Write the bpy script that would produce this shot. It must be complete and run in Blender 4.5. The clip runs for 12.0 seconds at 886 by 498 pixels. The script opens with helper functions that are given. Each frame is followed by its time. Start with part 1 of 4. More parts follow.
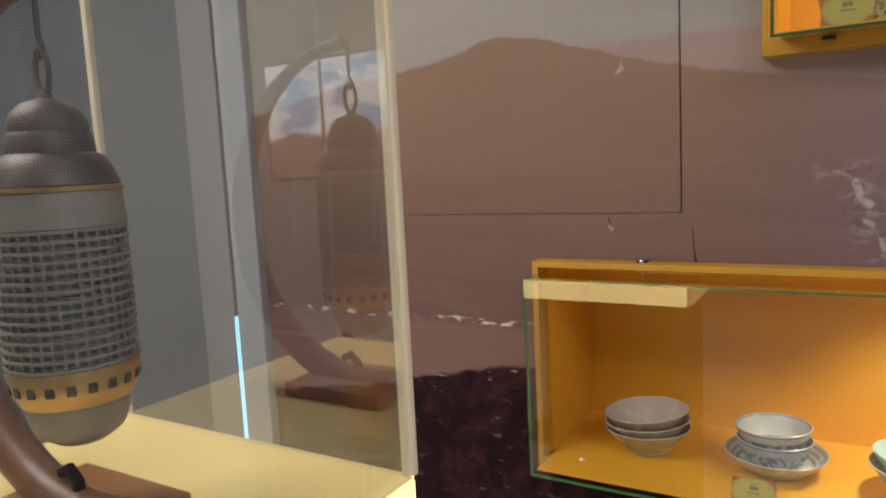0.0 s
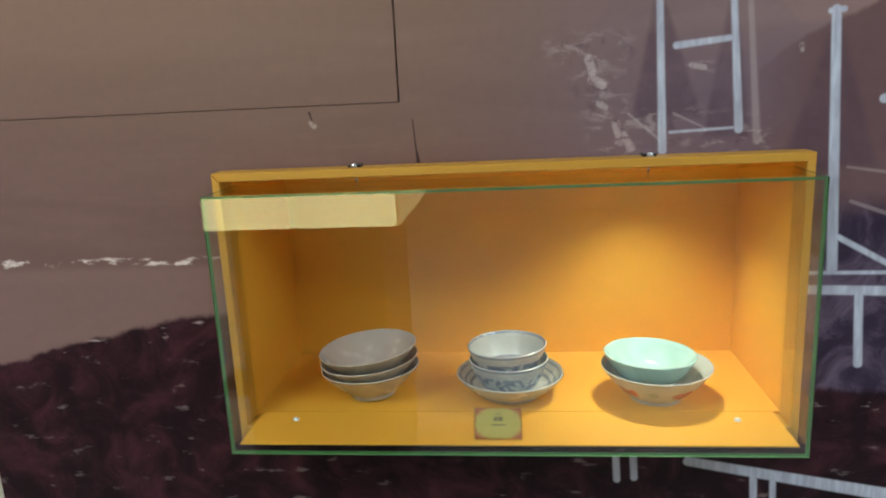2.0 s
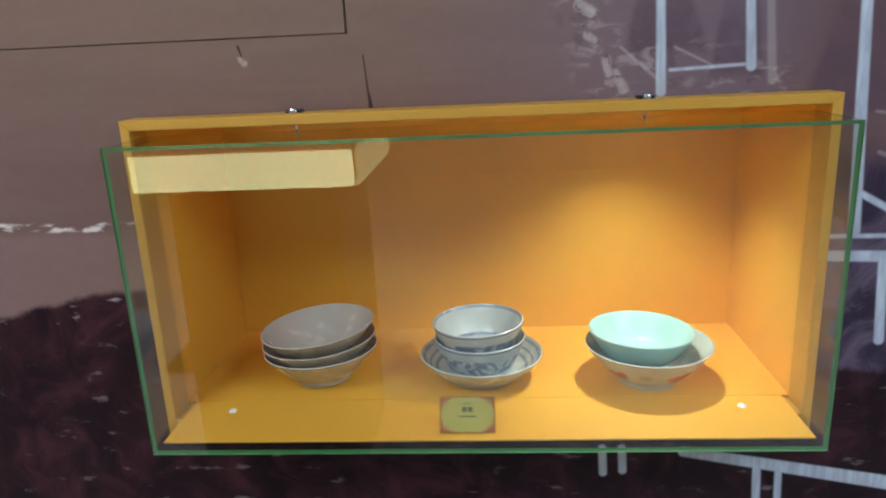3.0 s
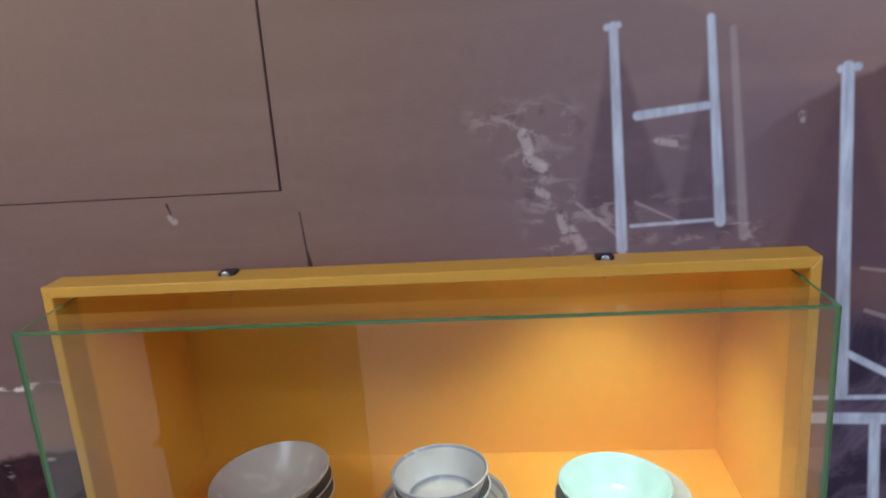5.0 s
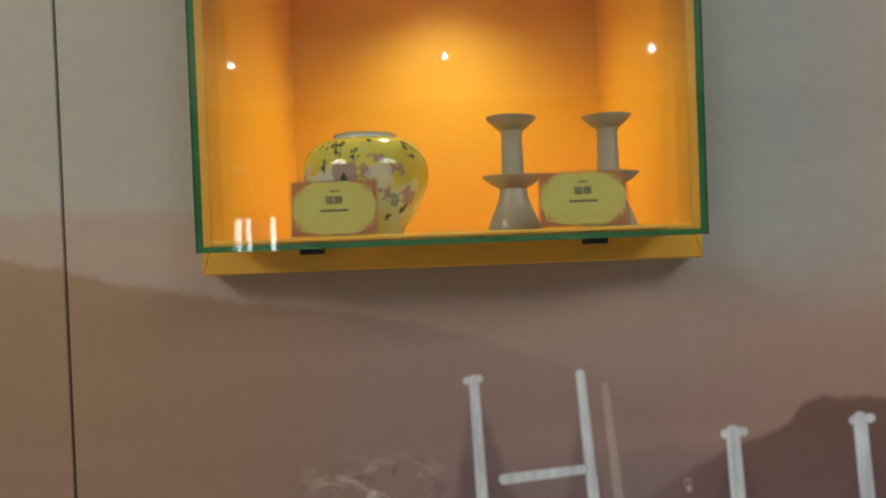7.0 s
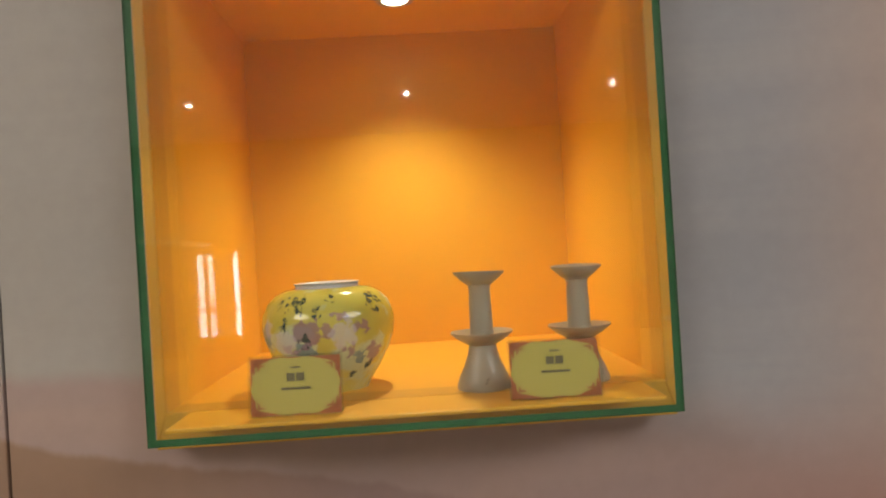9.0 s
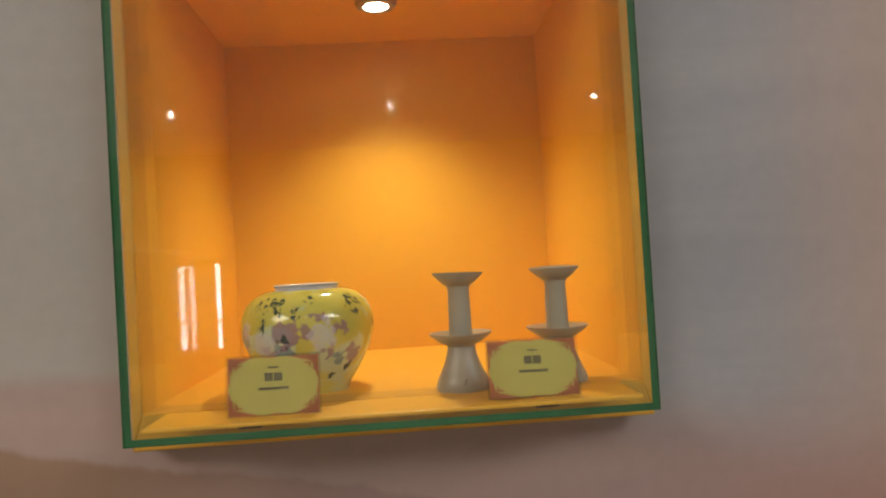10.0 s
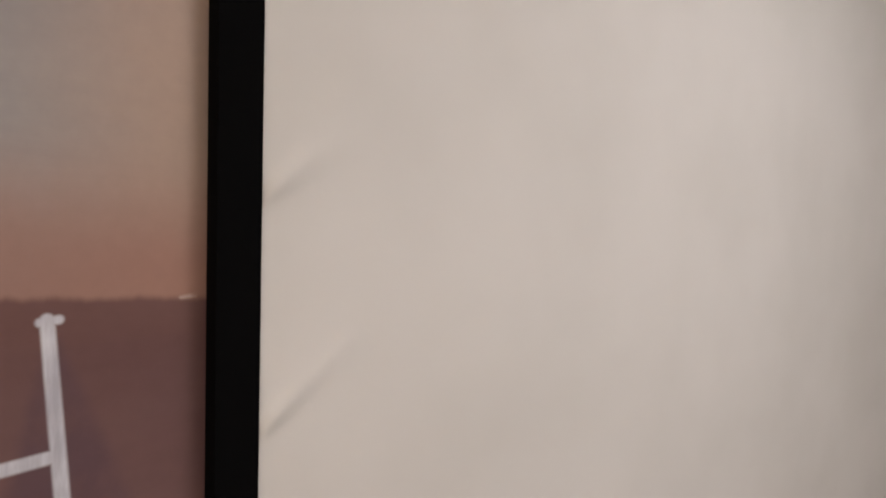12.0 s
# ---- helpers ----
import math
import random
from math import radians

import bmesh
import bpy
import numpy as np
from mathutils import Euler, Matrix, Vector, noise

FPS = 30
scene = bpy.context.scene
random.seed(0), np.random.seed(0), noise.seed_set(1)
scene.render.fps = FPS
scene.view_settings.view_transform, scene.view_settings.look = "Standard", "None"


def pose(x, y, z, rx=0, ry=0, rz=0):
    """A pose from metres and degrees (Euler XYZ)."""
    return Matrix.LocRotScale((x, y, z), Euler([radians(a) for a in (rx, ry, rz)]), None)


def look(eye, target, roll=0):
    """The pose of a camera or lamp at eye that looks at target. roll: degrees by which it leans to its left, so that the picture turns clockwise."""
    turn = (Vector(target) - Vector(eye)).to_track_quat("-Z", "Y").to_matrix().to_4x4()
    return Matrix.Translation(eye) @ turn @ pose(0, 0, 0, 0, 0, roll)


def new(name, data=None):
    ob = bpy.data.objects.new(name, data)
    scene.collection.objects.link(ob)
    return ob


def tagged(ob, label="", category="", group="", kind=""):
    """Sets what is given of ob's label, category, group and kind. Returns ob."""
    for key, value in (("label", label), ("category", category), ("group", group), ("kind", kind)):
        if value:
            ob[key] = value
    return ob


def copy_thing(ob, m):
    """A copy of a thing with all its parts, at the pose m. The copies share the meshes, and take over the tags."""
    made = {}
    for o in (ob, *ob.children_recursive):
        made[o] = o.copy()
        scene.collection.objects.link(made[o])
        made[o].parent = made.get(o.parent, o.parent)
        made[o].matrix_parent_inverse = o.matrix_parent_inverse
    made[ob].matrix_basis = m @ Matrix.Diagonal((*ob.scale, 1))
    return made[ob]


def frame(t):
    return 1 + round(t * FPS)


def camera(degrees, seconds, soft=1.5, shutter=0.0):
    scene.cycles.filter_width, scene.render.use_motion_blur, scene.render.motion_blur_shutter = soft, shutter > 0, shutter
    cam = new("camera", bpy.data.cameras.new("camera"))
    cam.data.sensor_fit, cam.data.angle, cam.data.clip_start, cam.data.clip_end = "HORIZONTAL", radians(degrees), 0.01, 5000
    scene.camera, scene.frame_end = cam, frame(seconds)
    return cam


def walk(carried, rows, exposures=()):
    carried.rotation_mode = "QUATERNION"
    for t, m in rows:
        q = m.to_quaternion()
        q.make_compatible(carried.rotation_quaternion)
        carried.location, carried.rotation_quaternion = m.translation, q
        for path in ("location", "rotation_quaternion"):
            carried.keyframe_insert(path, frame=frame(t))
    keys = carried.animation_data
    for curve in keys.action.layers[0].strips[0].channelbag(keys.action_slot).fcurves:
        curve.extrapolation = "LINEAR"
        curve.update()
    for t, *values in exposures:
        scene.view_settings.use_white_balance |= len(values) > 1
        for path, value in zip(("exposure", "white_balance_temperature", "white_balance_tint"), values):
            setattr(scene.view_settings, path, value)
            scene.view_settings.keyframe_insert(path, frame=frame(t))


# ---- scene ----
cam = camera(63.6, 12.0, soft=2.0)
PATH = [
    (0, (0.188, -1.621, 1.338), (-0.847, 0.074, 1.101), -2.9),
    (0.5, (0.186, -1.488, 1.286), (-0.586, 0.342, 1.051), -3.7),
    (1, (0.125, -1.407, 1.249), (-0.435, 0.49, 0.953), -3.7),
    (1.5, (0.065, -1.351, 1.231), (-0.287, 0.586, 0.877), -3.2),
    (2, (0.028, -1.286, 1.229), (-0.185, 0.652, 0.783), -2.8),
    (2.5, (0.022, -1.202, 1.181), (-0.126, 0.737, 0.714), -2.3),
    (2.7, (0.023, -1.151, 1.178), (-0.116, 0.779, 0.674), -2.5),
    (4.3, (0.081, -0.992, 1.249), (-0.091, 0.912, 0.66), -3.7),
    (4.5, (0.089, -0.979, 1.28), (-0.069, 0.93, 0.707), -3.6),
    (5, (0.133, -0.945, 1.364), (-0.06, 0.978, 0.849), -4.0),
    (5.5, (0.134, -0.879, 1.447), (-0.013, 1.072, 1.032), -3.7),
    (6, (0.153, -0.808, 1.501), (0.051, 1.172, 1.234), -3.0),
    (6.5, (0.219, -0.795, 1.514), (0.16, 1.201, 1.393), -2.4),
    (7, (0.251, -0.791, 1.545), (0.227, 1.208, 1.518), -2.2),
    (7.5, (0.254, -0.773, 1.599), (0.259, 1.227, 1.604), -2.3),
    (9.5, (0.26, -0.762, 1.702), (0.342, 1.236, 1.714), -3.7),
    (10, (0.262, -0.766, 1.683), (0.382, 1.23, 1.726), -3.4),
    (10.5, (0.267, -0.787, 1.652), (0.664, 1.173, 1.655), -2.8),
    (11, (0.323, -0.815, 1.566), (1.077, 1.037, 1.606), -2.8),
    (11.4, (0.363, -0.849, 1.49), (1.344, 0.894, 1.491), -1.8),
    (12, (0.497, -0.852, 1.473), (1.835, 0.628, 1.337), 1.8),
]
EXPOSURES = [(0, -0.22, 6600, 13), (1.5, -0.1, 5950, 3), (2.7, 0.0, 5350, 0), (4.5, -0.1, 4700, 12), (5.4, -0.1, 5850, 7), (6.0, -0.08, 6250, -10), (6.5, -0.1, 6500, -13), (7.0, -0.14, 6850, -3),
             (7.5, -0.15, 7300, 11), (9.5, -0.12, 7000, 11), (10.5, -0.25, 6900, 10), (11.4, -0.15, 7300, 21), (12, -0.08, 7550, 18)]
walk(cam, [(t, look(eye, target, roll)) for t, eye, target, roll in PATH], EXPOSURES)

# ---- world and light ----
world = bpy.data.worlds.new("sky")
scene.world = world
world.use_nodes = True
wn = world.node_tree
sky = wn.nodes.new("ShaderNodeTexSky")
sky.sky_type, sky.sun_disc = "NISHITA", False
sky.sun_elevation, sky.sun_rotation = radians(40), radians(160)
wn.links.new(sky.outputs[0], wn.nodes["Background"].inputs[0])
wn.nodes["Background"].inputs[1].default_value = 0.12


def lamp(name, kind, m, energy, color, **more):
    data = bpy.data.lights.new(name, kind)
    data.energy, data.color = energy, color
    if kind == "AREA":
        data.shape, data.size = "DISK", more["size"]
    if kind == "SPOT":
        data.spot_size, data.spot_blend = radians(more["cone"]), more["blend"]
        data.shadow_soft_size = more["radius"]
    ob = new(name, data)
    ob.matrix_world = m
    return ob


ROOM_LEFT, ROOM_RIGHT, ROOM_BACK, ROOM_TOP = -3.4, 4.4, -6.0, 2.8
CEILING_LIGHTS = [(x, y) for y in (-1.9, -4.3) for x in (-1.2, 0.25, 1.65)]
for lx, ly in CEILING_LIGHTS:
    lamp("downlight_lamp", "AREA", look((lx, ly, ROOM_TOP - 0.03), (lx, ly, 0)), 4, (1.0, 0.95, 0.92), size=0.03)
# unseen soft fill, added overhead; the cool one stands in for daylight
ADDED_PANELS = [(-1.6, -1.75, 52, (1.0, 0.94, 0.88)), (2.1, -1.75, 46, (0.88, 0.94, 1.0))]
for lx, ly, watts, tone in ADDED_PANELS:
    fill_lamp = lamp("fill_lamp", "AREA", look((lx, ly, ROOM_TOP - 0.045), (lx, ly, 0)), watts, tone, size=1.2)
    fill_lamp.data.shape, fill_lamp.data.size_y = "RECTANGLE", 1.2
# the spotlights inside the two wall cases
LOWER_SPOT = (0.284, 0.112, 1.064)
UPPER_SPOT = (0.248, 0.224, 2.038)
lamp("case_spot_lamp", "SPOT", look(LOWER_SPOT, (0.270, 0.107, 0.58)), 11.5, (1.0, 0.86, 0.61), cone=114, blend=1.0, radius=0.02)
lamp("case_spot_lamp", "SPOT", look(UPPER_SPOT, (0.25, 0.224, 1.5)), 11.0, (1.0, 0.89, 0.64), cone=114, blend=1.0, radius=0.02)


# ---- materials ----
class Nodes:
    """Small helper to write node graphs as expressions."""

    def __init__(self, name):
        self.material = bpy.data.materials.new(name)
        self.material.use_nodes = True
        self.tree = self.material.node_tree
        self.shader = self.tree.nodes["Principled BSDF"]
        self.point = self.tree.nodes.new("ShaderNodeTexCoord").outputs["Object"]

    def link(self, value, socket):
        if isinstance(value, bpy.types.NodeSocket):
            self.tree.links.new(value, socket)
        else:
            socket.default_value = value

    def math(self, op, *values, clamp=False):
        node = self.tree.nodes.new("ShaderNodeMath")
        node.operation, node.use_clamp = op, clamp
        for value, socket in zip(values, node.inputs):
            self.link(value, socket)
        return node.outputs[0]

    def vec(self, op, *values, out=0):
        node = self.tree.nodes.new("ShaderNodeVectorMath")
        node.operation = op
        for value, socket in zip(values, node.inputs):
            self.link(value, socket)
        return node.outputs[out]

    def scale(self, v, s):
        node = self.tree.nodes.new("ShaderNodeVectorMath")
        node.operation = "SCALE"
        self.link(v, node.inputs[0])
        self.link(s, node.inputs["Scale"])
        return node.outputs[0]

    def step(self, value, low, high, a=0.0, b=1.0):
        node = self.tree.nodes.new("ShaderNodeMapRange")
        node.interpolation_type = "SMOOTHSTEP"
        for v, socket in zip((value, low, high, a, b), node.inputs):
            self.link(v, socket)
        return node.outputs[0]

    def mix(self, factor, a, b, blend="MIX"):
        node = self.tree.nodes.new("ShaderNodeMix")
        node.data_type, node.blend_type = "RGBA", blend
        self.link(factor, node.inputs[0])
        self.link(a if isinstance(a, bpy.types.NodeSocket) else (*a[:3], 1), node.inputs[6])
        self.link(b if isinstance(b, bpy.types.NodeSocket) else (*b[:3], 1), node.inputs[7])
        return node.outputs[2]

    def noise(self, size, detail=4.0, stretch=(1, 1, 1), rough=0.55, warp=0.0, offset=(0, 0, 0)):
        node = self.tree.nodes.new("ShaderNodeTexNoise")
        node.inputs["Scale"].default_value = 1.0 / size
        node.inputs["Detail"].default_value = detail
        node.inputs["Roughness"].default_value = rough
        node.inputs["Distortion"].default_value = warp
        self.link(self.vec("MULTIPLY_ADD", self.point, stretch, offset), node.inputs["Vector"])
        return node.outputs[0]

    def cells(self, size, out="Distance", offset=(0, 0, 0), stretch=(1, 1, 1)):
        node = self.tree.nodes.new("ShaderNodeTexVoronoi")
        node.inputs["Scale"].default_value = 1.0 / size
        self.link(self.vec("MULTIPLY_ADD", self.point, stretch, offset), node.inputs["Vector"])
        return node.outputs[out]

    def bump(self, height, strength, distance):
        node = self.tree.nodes.new("ShaderNodeBump")
        node.inputs["Strength"].default_value, node.inputs["Distance"].default_value = strength, distance
        self.link(height, node.inputs["Height"])
        self.tree.links.new(node.outputs[0], self.shader.inputs["Normal"])

    def axis(self, n):
        node = self.tree.nodes.new("ShaderNodeSeparateXYZ")
        self.link(self.point, node.inputs[0])
        return node.outputs[n]

    def curve(self, value, low, high, points):
        """A smooth line through points (x, z) between low and high."""
        zs = [z for _, z in points]
        z0, z1 = min(zs), max(zs)
        node = self.tree.nodes.new("ShaderNodeFloatCurve")
        line = node.mapping.curves[0]
        pts = [((x - low) / (high - low), (z - z0) / (z1 - z0)) for x, z in points]
        line.points[0].location, line.points[1].location = pts[0], pts[-1]
        for p in pts[1:-1]:
            line.points.new(*p)
        node.mapping.update()
        self.link(self.math("DIVIDE", self.math("SUBTRACT", value, low), high - low, clamp=True), node.inputs["Value"])
        return self.math("MULTIPLY_ADD", node.outputs[0], z1 - z0, z0)

    def finish(self, color, rough=0.5, metal=0.0, gloss=0.5):
        self.link(color if isinstance(color, bpy.types.NodeSocket) else (*color[:3], 1), self.shader.inputs["Base Color"])
        self.link(rough, self.shader.inputs["Roughness"])
        self.link(metal, self.shader.inputs["Metallic"])
        self.link(gloss, self.shader.inputs["Specular IOR Level"])
        return self.material


def srgb(r, g, b):
    return tuple((c / 255 / 12.92) if c < 11 else ((c / 255 + 0.055) / 1.055) ** 2.4 for c in (r, g, b))


def plain(name, color, rough=0.5, metal=0.0, size=0.05, amount=0.12, bump=0.1, gloss=0.5):
    """A surface with a little grain and a little blotchiness."""
    n = Nodes(name)
    coarse, fine = n.noise(size, 5), n.noise(size / 12, 3)
    shade = n.math("ADD", n.math("MULTIPLY", n.math("SUBTRACT", coarse, 0.5), 2 * amount), n.math("MULTIPLY", n.math("SUBTRACT", fine, 0.5), amount))
    col = n.mix(1.0, color, n.scale((1, 1, 1), n.math("ADD", shade, 1.0)), "MULTIPLY")
    n.bump(fine, bump, 0.001)
    return n.finish(col, n.math("MULTIPLY_ADD", coarse, 0.2, rough - 0.1), metal, gloss)


def mural_print(name, yard_side):
    """The enlarged old photograph printed on the wall: sky, hills, a heap of dark earth, pale timber posts."""
    n = Nodes(name)
    x, z = n.axis(0), n.axis(2)
    wide = n.noise(0.5, 5, stretch=(0.6, 1, 2.2))
    streak = n.noise(0.22, 6, stretch=(0.35, 1, 2.6), warp=0.6)
    fine = n.noise(0.02, 4)
    rag = n.math("MULTIPLY", n.math("SUBTRACT", n.noise(0.05, 5, stretch=(1, 1, 0.2)), 0.5), 0.022)

    def below(line, soft):
        return n.step(n.math("SUBTRACT", n.math("ADD", line, rag), z), -soft, soft)

    def near(lo, hi, soft):
        return n.step(x, lo - soft, lo + soft), n.step(x, hi - soft, hi + soft, 1.0, 0.0)

    col = n.mix(n.step(x, -0.3, 0.8), PRINT["sky_warm"], PRINT["sky_cool"])
    col = n.mix(n.step(streak, 0.4, 0.75, 0.0, 0.35), col, PRINT["cloud"])
    col = n.mix(n.step(x, 0.60, 0.84, 0.0, 0.75), col, PRINT["sky_tan"])
    far = n.curve(x, -1.6, 1.2, [(-1.6, 1.50), (-0.7, 1.55), (-0.25, 1.59), (-0.03, 1.582), (0.25, 1.545), (0.54, 1.498), (0.70, 1.466), (0.88, 1.445), (1.2, 1.43)])
    hills = n.mix(n.step(z, 1.30, 1.55), PRINT["mauve_low"], PRINT["mauve"])
    hills = n.mix(n.step(streak, 0.45, 0.7, 0.0, 0.22), hills, PRINT["haze"])
    hills = n.mix(n.math("MULTIPLY", n.step(x, 0.45, 0.85), 0.8), hills, PRINT["rust"])
    col = n.mix(n.step(n.math("SUBTRACT", n.math("ADD", far, rag), z), n.step(x, 0.3, 0.75, -0.012, -0.09), n.step(x, 0.3, 0.75, 0.012, 0.07)), col, hills)
    ridge = n.curve(x, -1.7, 0.5, [(-1.7, 1.48), (-1.34, 1.529), (-1.1, 1.570), (-0.92, 1.585), (-0.72, 1.612), (-0.632, 1.636), (-0.55, 1.630), (-0.47, 1.610), (-0.37, 1.577), (-0.173, 1.522), (-0.03, 1.491), (0.2, 1.455), (0.5, 1.30)])
    brown = n.mix(n.step(z, 0.95, 1.6), PRINT["brown_low"], PRINT["brown"])
    brown = n.mix(n.step(x, -0.15, 0.35), brown, n.mix(n.step(z, 1.05, 1.5), PRINT["plum_low"], PRINT["plum"]))
    brown = n.mix(n.step(streak, 0.45, 0.75, 0.0, 0.10), brown, PRINT["haze"])
    fade = n.math("MULTIPLY", below(ridge, 0.005), n.step(x, 0.0, 0.45, 1.0, 0.45))
    col = n.mix(fade, col, brown)
    low = n.step(z, 1.34, 1.18)
    col = n.mix(n.math("MULTIPLY", low, n.step(x, 0.1, 0.4)), col, PRINT["plum_low"])
    if yard_side:
        dark = n.curve(x, 0.3, 1.1, [(0.3, 1.12), (0.45, 1.24), (0.52, 1.287), (0.612, 1.327), (0.65, 1.354), (0.764, 1.349), (0.88, 1.341), (1.1, 1.35)])
        col = n.mix(n.math("MULTIPLY", below(dark, 0.006), n.step(x, 0.38, 0.56, 0.0, 0.9)), col, n.mix(n.step(wide, 0.35, 0.7), PRINT["slate"], PRINT["slate_low"]))
    lumps = n.noise(0.10, 7, warp=0.8, rough=0.65)
    if yard_side:
        # dark broken ground at the right
        right = n.math("MULTIPLY", n.step(x, 0.2, 0.5), n.step(z, 1.03, 0.96))
        col = n.mix(right, col, n.mix(n.step(lumps, 0.42, 0.66), PRINT["ground_dark"], PRINT["ground_light"]))
    else:
        # broken snow line and the slope under it
        inside = n.math("MULTIPLY", *near(-1.7, -0.45, 0.1))
        snow = n.step(n.math("ABSOLUTE", n.math("SUBTRACT", n.math("ADD", z, rag), 0.922)), 0.004, 0.010, 1.0, 0.0)
        flake = n.step(n.noise(0.03, 4, stretch=(0.6, 1, 1.4)), 0.5, 0.62)
        slope = n.math("MULTIPLY", n.step(z, 0.922, 0.90), n.step(x, 0.5, -0.2))
        col = n.mix(n.math("MULTIPLY", slope, 0.5), col, PRINT["slope"])
        col = n.mix(n.math("MULTIPLY", n.math("MULTIPLY", snow, flake), inside), col, PRINT["chalk"])
    # heap of earth
    heap = n.curve(x, -1.7, 1.2, [(-1.7, 0.62), (-1.25, 0.68), (-1.047, 0.713), (-0.93, 0.745), (-0.79, 0.773), (-0.68, 0.80), (-0.58, 0.812), (-0.3, 0.80), (0.1, 0.72), (0.5, 0.66), (1.2, 0.62)])
    lift = n.math("MULTIPLY", n.math("SUBTRACT", n.noise(0.07, 6), 0.5), 0.05)
    heap_mask = n.step(n.math("SUBTRACT", n.math("ADD", heap, lift), z), -0.004, 0.010)
    earth = n.mix(n.step(lumps, 0.40, 0.72), PRINT["earth"], PRINT["earth_light"])
    earth = n.mix(n.math("MULTIPLY", n.step(n.noise(0.035, 7, stretch=(0.6, 1, 1.5)), 0.60, 0.72), n.step(n.math("SUBTRACT", heap, z), 0.08, 0.0, 0.22, 0.7)), earth, PRINT["pebble"])
    col = n.mix(heap_mask, col, earth)

    flat = n.vec("MULTIPLY", n.point, (1, 0, 1))

    def stroke(a, b, w0, w1, soft=0.0025):
        """Mask of a straight, tapering bar from a to b (x, z)."""
        ab = Vector((b[0] - a[0], 0, b[1] - a[1]))
        d = n.vec("SUBTRACT", flat, (a[0], 0, a[1]))
        t = n.math("MULTIPLY", n.vec("DOT_PRODUCT", d, tuple(ab / ab.length_squared), out=1), 1.0, clamp=True)
        off = n.vec("LENGTH", n.vec("SUBTRACT", d, n.scale(tuple(ab), t)), out=1)
        half = n.math("MULTIPLY_ADD", t, w1 - w0, w0)
        return n.step(n.math("SUBTRACT", off, half), -soft, soft, 1.0, 0.0)

    def union(shapes):
        """One mask of many strokes or wedges, each given by its numbers."""
        total = None
        for shape in shapes:
            mask = wedge(*shape) if isinstance(shape[2], tuple) else stroke(*shape)
            total = mask if total is None else n.math("MAXIMUM", total, mask)
        return total

    def wedge(top, left, right, soft=0.006):
        """Mask of a triangle below top, between the slanting lines to left and right (x, z)."""
        def side(p, q, sign):
            d = Vector((q[0] - p[0], q[1] - p[1])).normalized()
            off = n.math("MULTIPLY_ADD", x, -sign * d.y, n.math("MULTIPLY_ADD", z, sign * d.x, sign * (d.y * p[0] - d.x * p[1])))
            return n.step(off, -soft, soft)
        inner = n.math("MULTIPLY", side(top, left, 1), side(top, right, -1))
        return n.math("MULTIPLY", inner, n.step(z, min(left[1], right[1]) - 0.012, min(left[1], right[1]) + 0.012))

    if yard_side:
        # shaded tents beside the posts, then the posts, rails and planks
        tents = union([((0.268, 1.385), (0.227, 1.155), (0.345, 1.155)), ((0.390, 1.385), (0.350, 1.135), (0.425, 1.120)),
                       ((0.556, 1.315), (0.485, 1.08), (0.640, 1.06), 0.010), ((0.698, 1.325), (0.640, 1.09), (0.790, 1.09), 0.010)])
        blot = n.step(n.noise(0.06, 5, warp=0.5), 0.30, 0.62, 0.45, 1.0)
        col = n.mix(n.math("MULTIPLY", n.math("MULTIPLY", tents, blot), 0.62), col, PRINT["shade"])
        # rubble, scattered boards and chips round the posts
        yard = union([((0.10, 1.285), (0.20, 1.270), 0.018, 0.030, 0.02), ((0.15, 1.25), (0.21, 1.12), 0.025, 0.04, 0.03), ((0.20, 1.16), (0.44, 1.115), 0.03, 0.03, 0.02), ((0.33, 1.242), (0.352, 1.238), 0.010, 0.010, 0.01)])
        debris = n.math("MULTIPLY", yard, n.step(n.noise(0.028, 7, stretch=(0.7, 1, 1.5), warp=0.7), 0.50, 0.64))
        col = n.mix(n.math("MULTIPLY", debris, 0.22), col, PRINT["chalk"])
        gloom = n.math("MULTIPLY", yard, n.step(n.noise(0.034, 6, offset=(2, 0, 5), warp=0.5), 0.53, 0.63))
        col = n.mix(n.math("MULTIPLY", gloom, 0.45), col, PRINT["shade"])
        boards = union([((0.221, 1.166), (0.276, 1.118), 0.0022, 0.0030, 0.0015), ((0.298, 1.163), (0.349, 1.137), 0.0022, 0.0018, 0.0015),
                        ((0.415, 1.375), (0.438, 1.111), 0.0040, 0.0065, 0.003),
                        ((0.59, 1.06), (0.68, 1.045), 0.002, 0.003, 0.002), ((0.60, 1.00), (0.72, 0.955), 0.003, 0.004, 0.002)])
        col = n.mix(n.math("MULTIPLY", boards, 0.22), col, PRINT["chalk"])
        chips = n.math("MULTIPLY", union([((0.154, 1.260), (0.160, 1.238), 0.008, 0.007), ((0.160, 1.226), (0.176, 1.218), 0.008, 0.009), ((0.172, 1.185), (0.182, 1.178), 0.006, 0.005),
                       ((0.200, 1.150), (0.204, 1.130), 0.007, 0.006), ((0.214, 1.132), (0.226, 1.106), 0.004, 0.007, 0.004),
                       ((0.325, 1.242), (0.346, 1.238), 0.004, 0.005), ((0.84, 1.345), (0.86, 1.347), 0.002, 0.003), ((0.503, 1.266), (0.504, 1.258), 0.004, 0.003)]), n.step(n.noise(0.014, 4), 0.36, 0.52))
        col = n.mix(n.math("MULTIPLY", chips, 0.38), col, PRINT["chalk"])
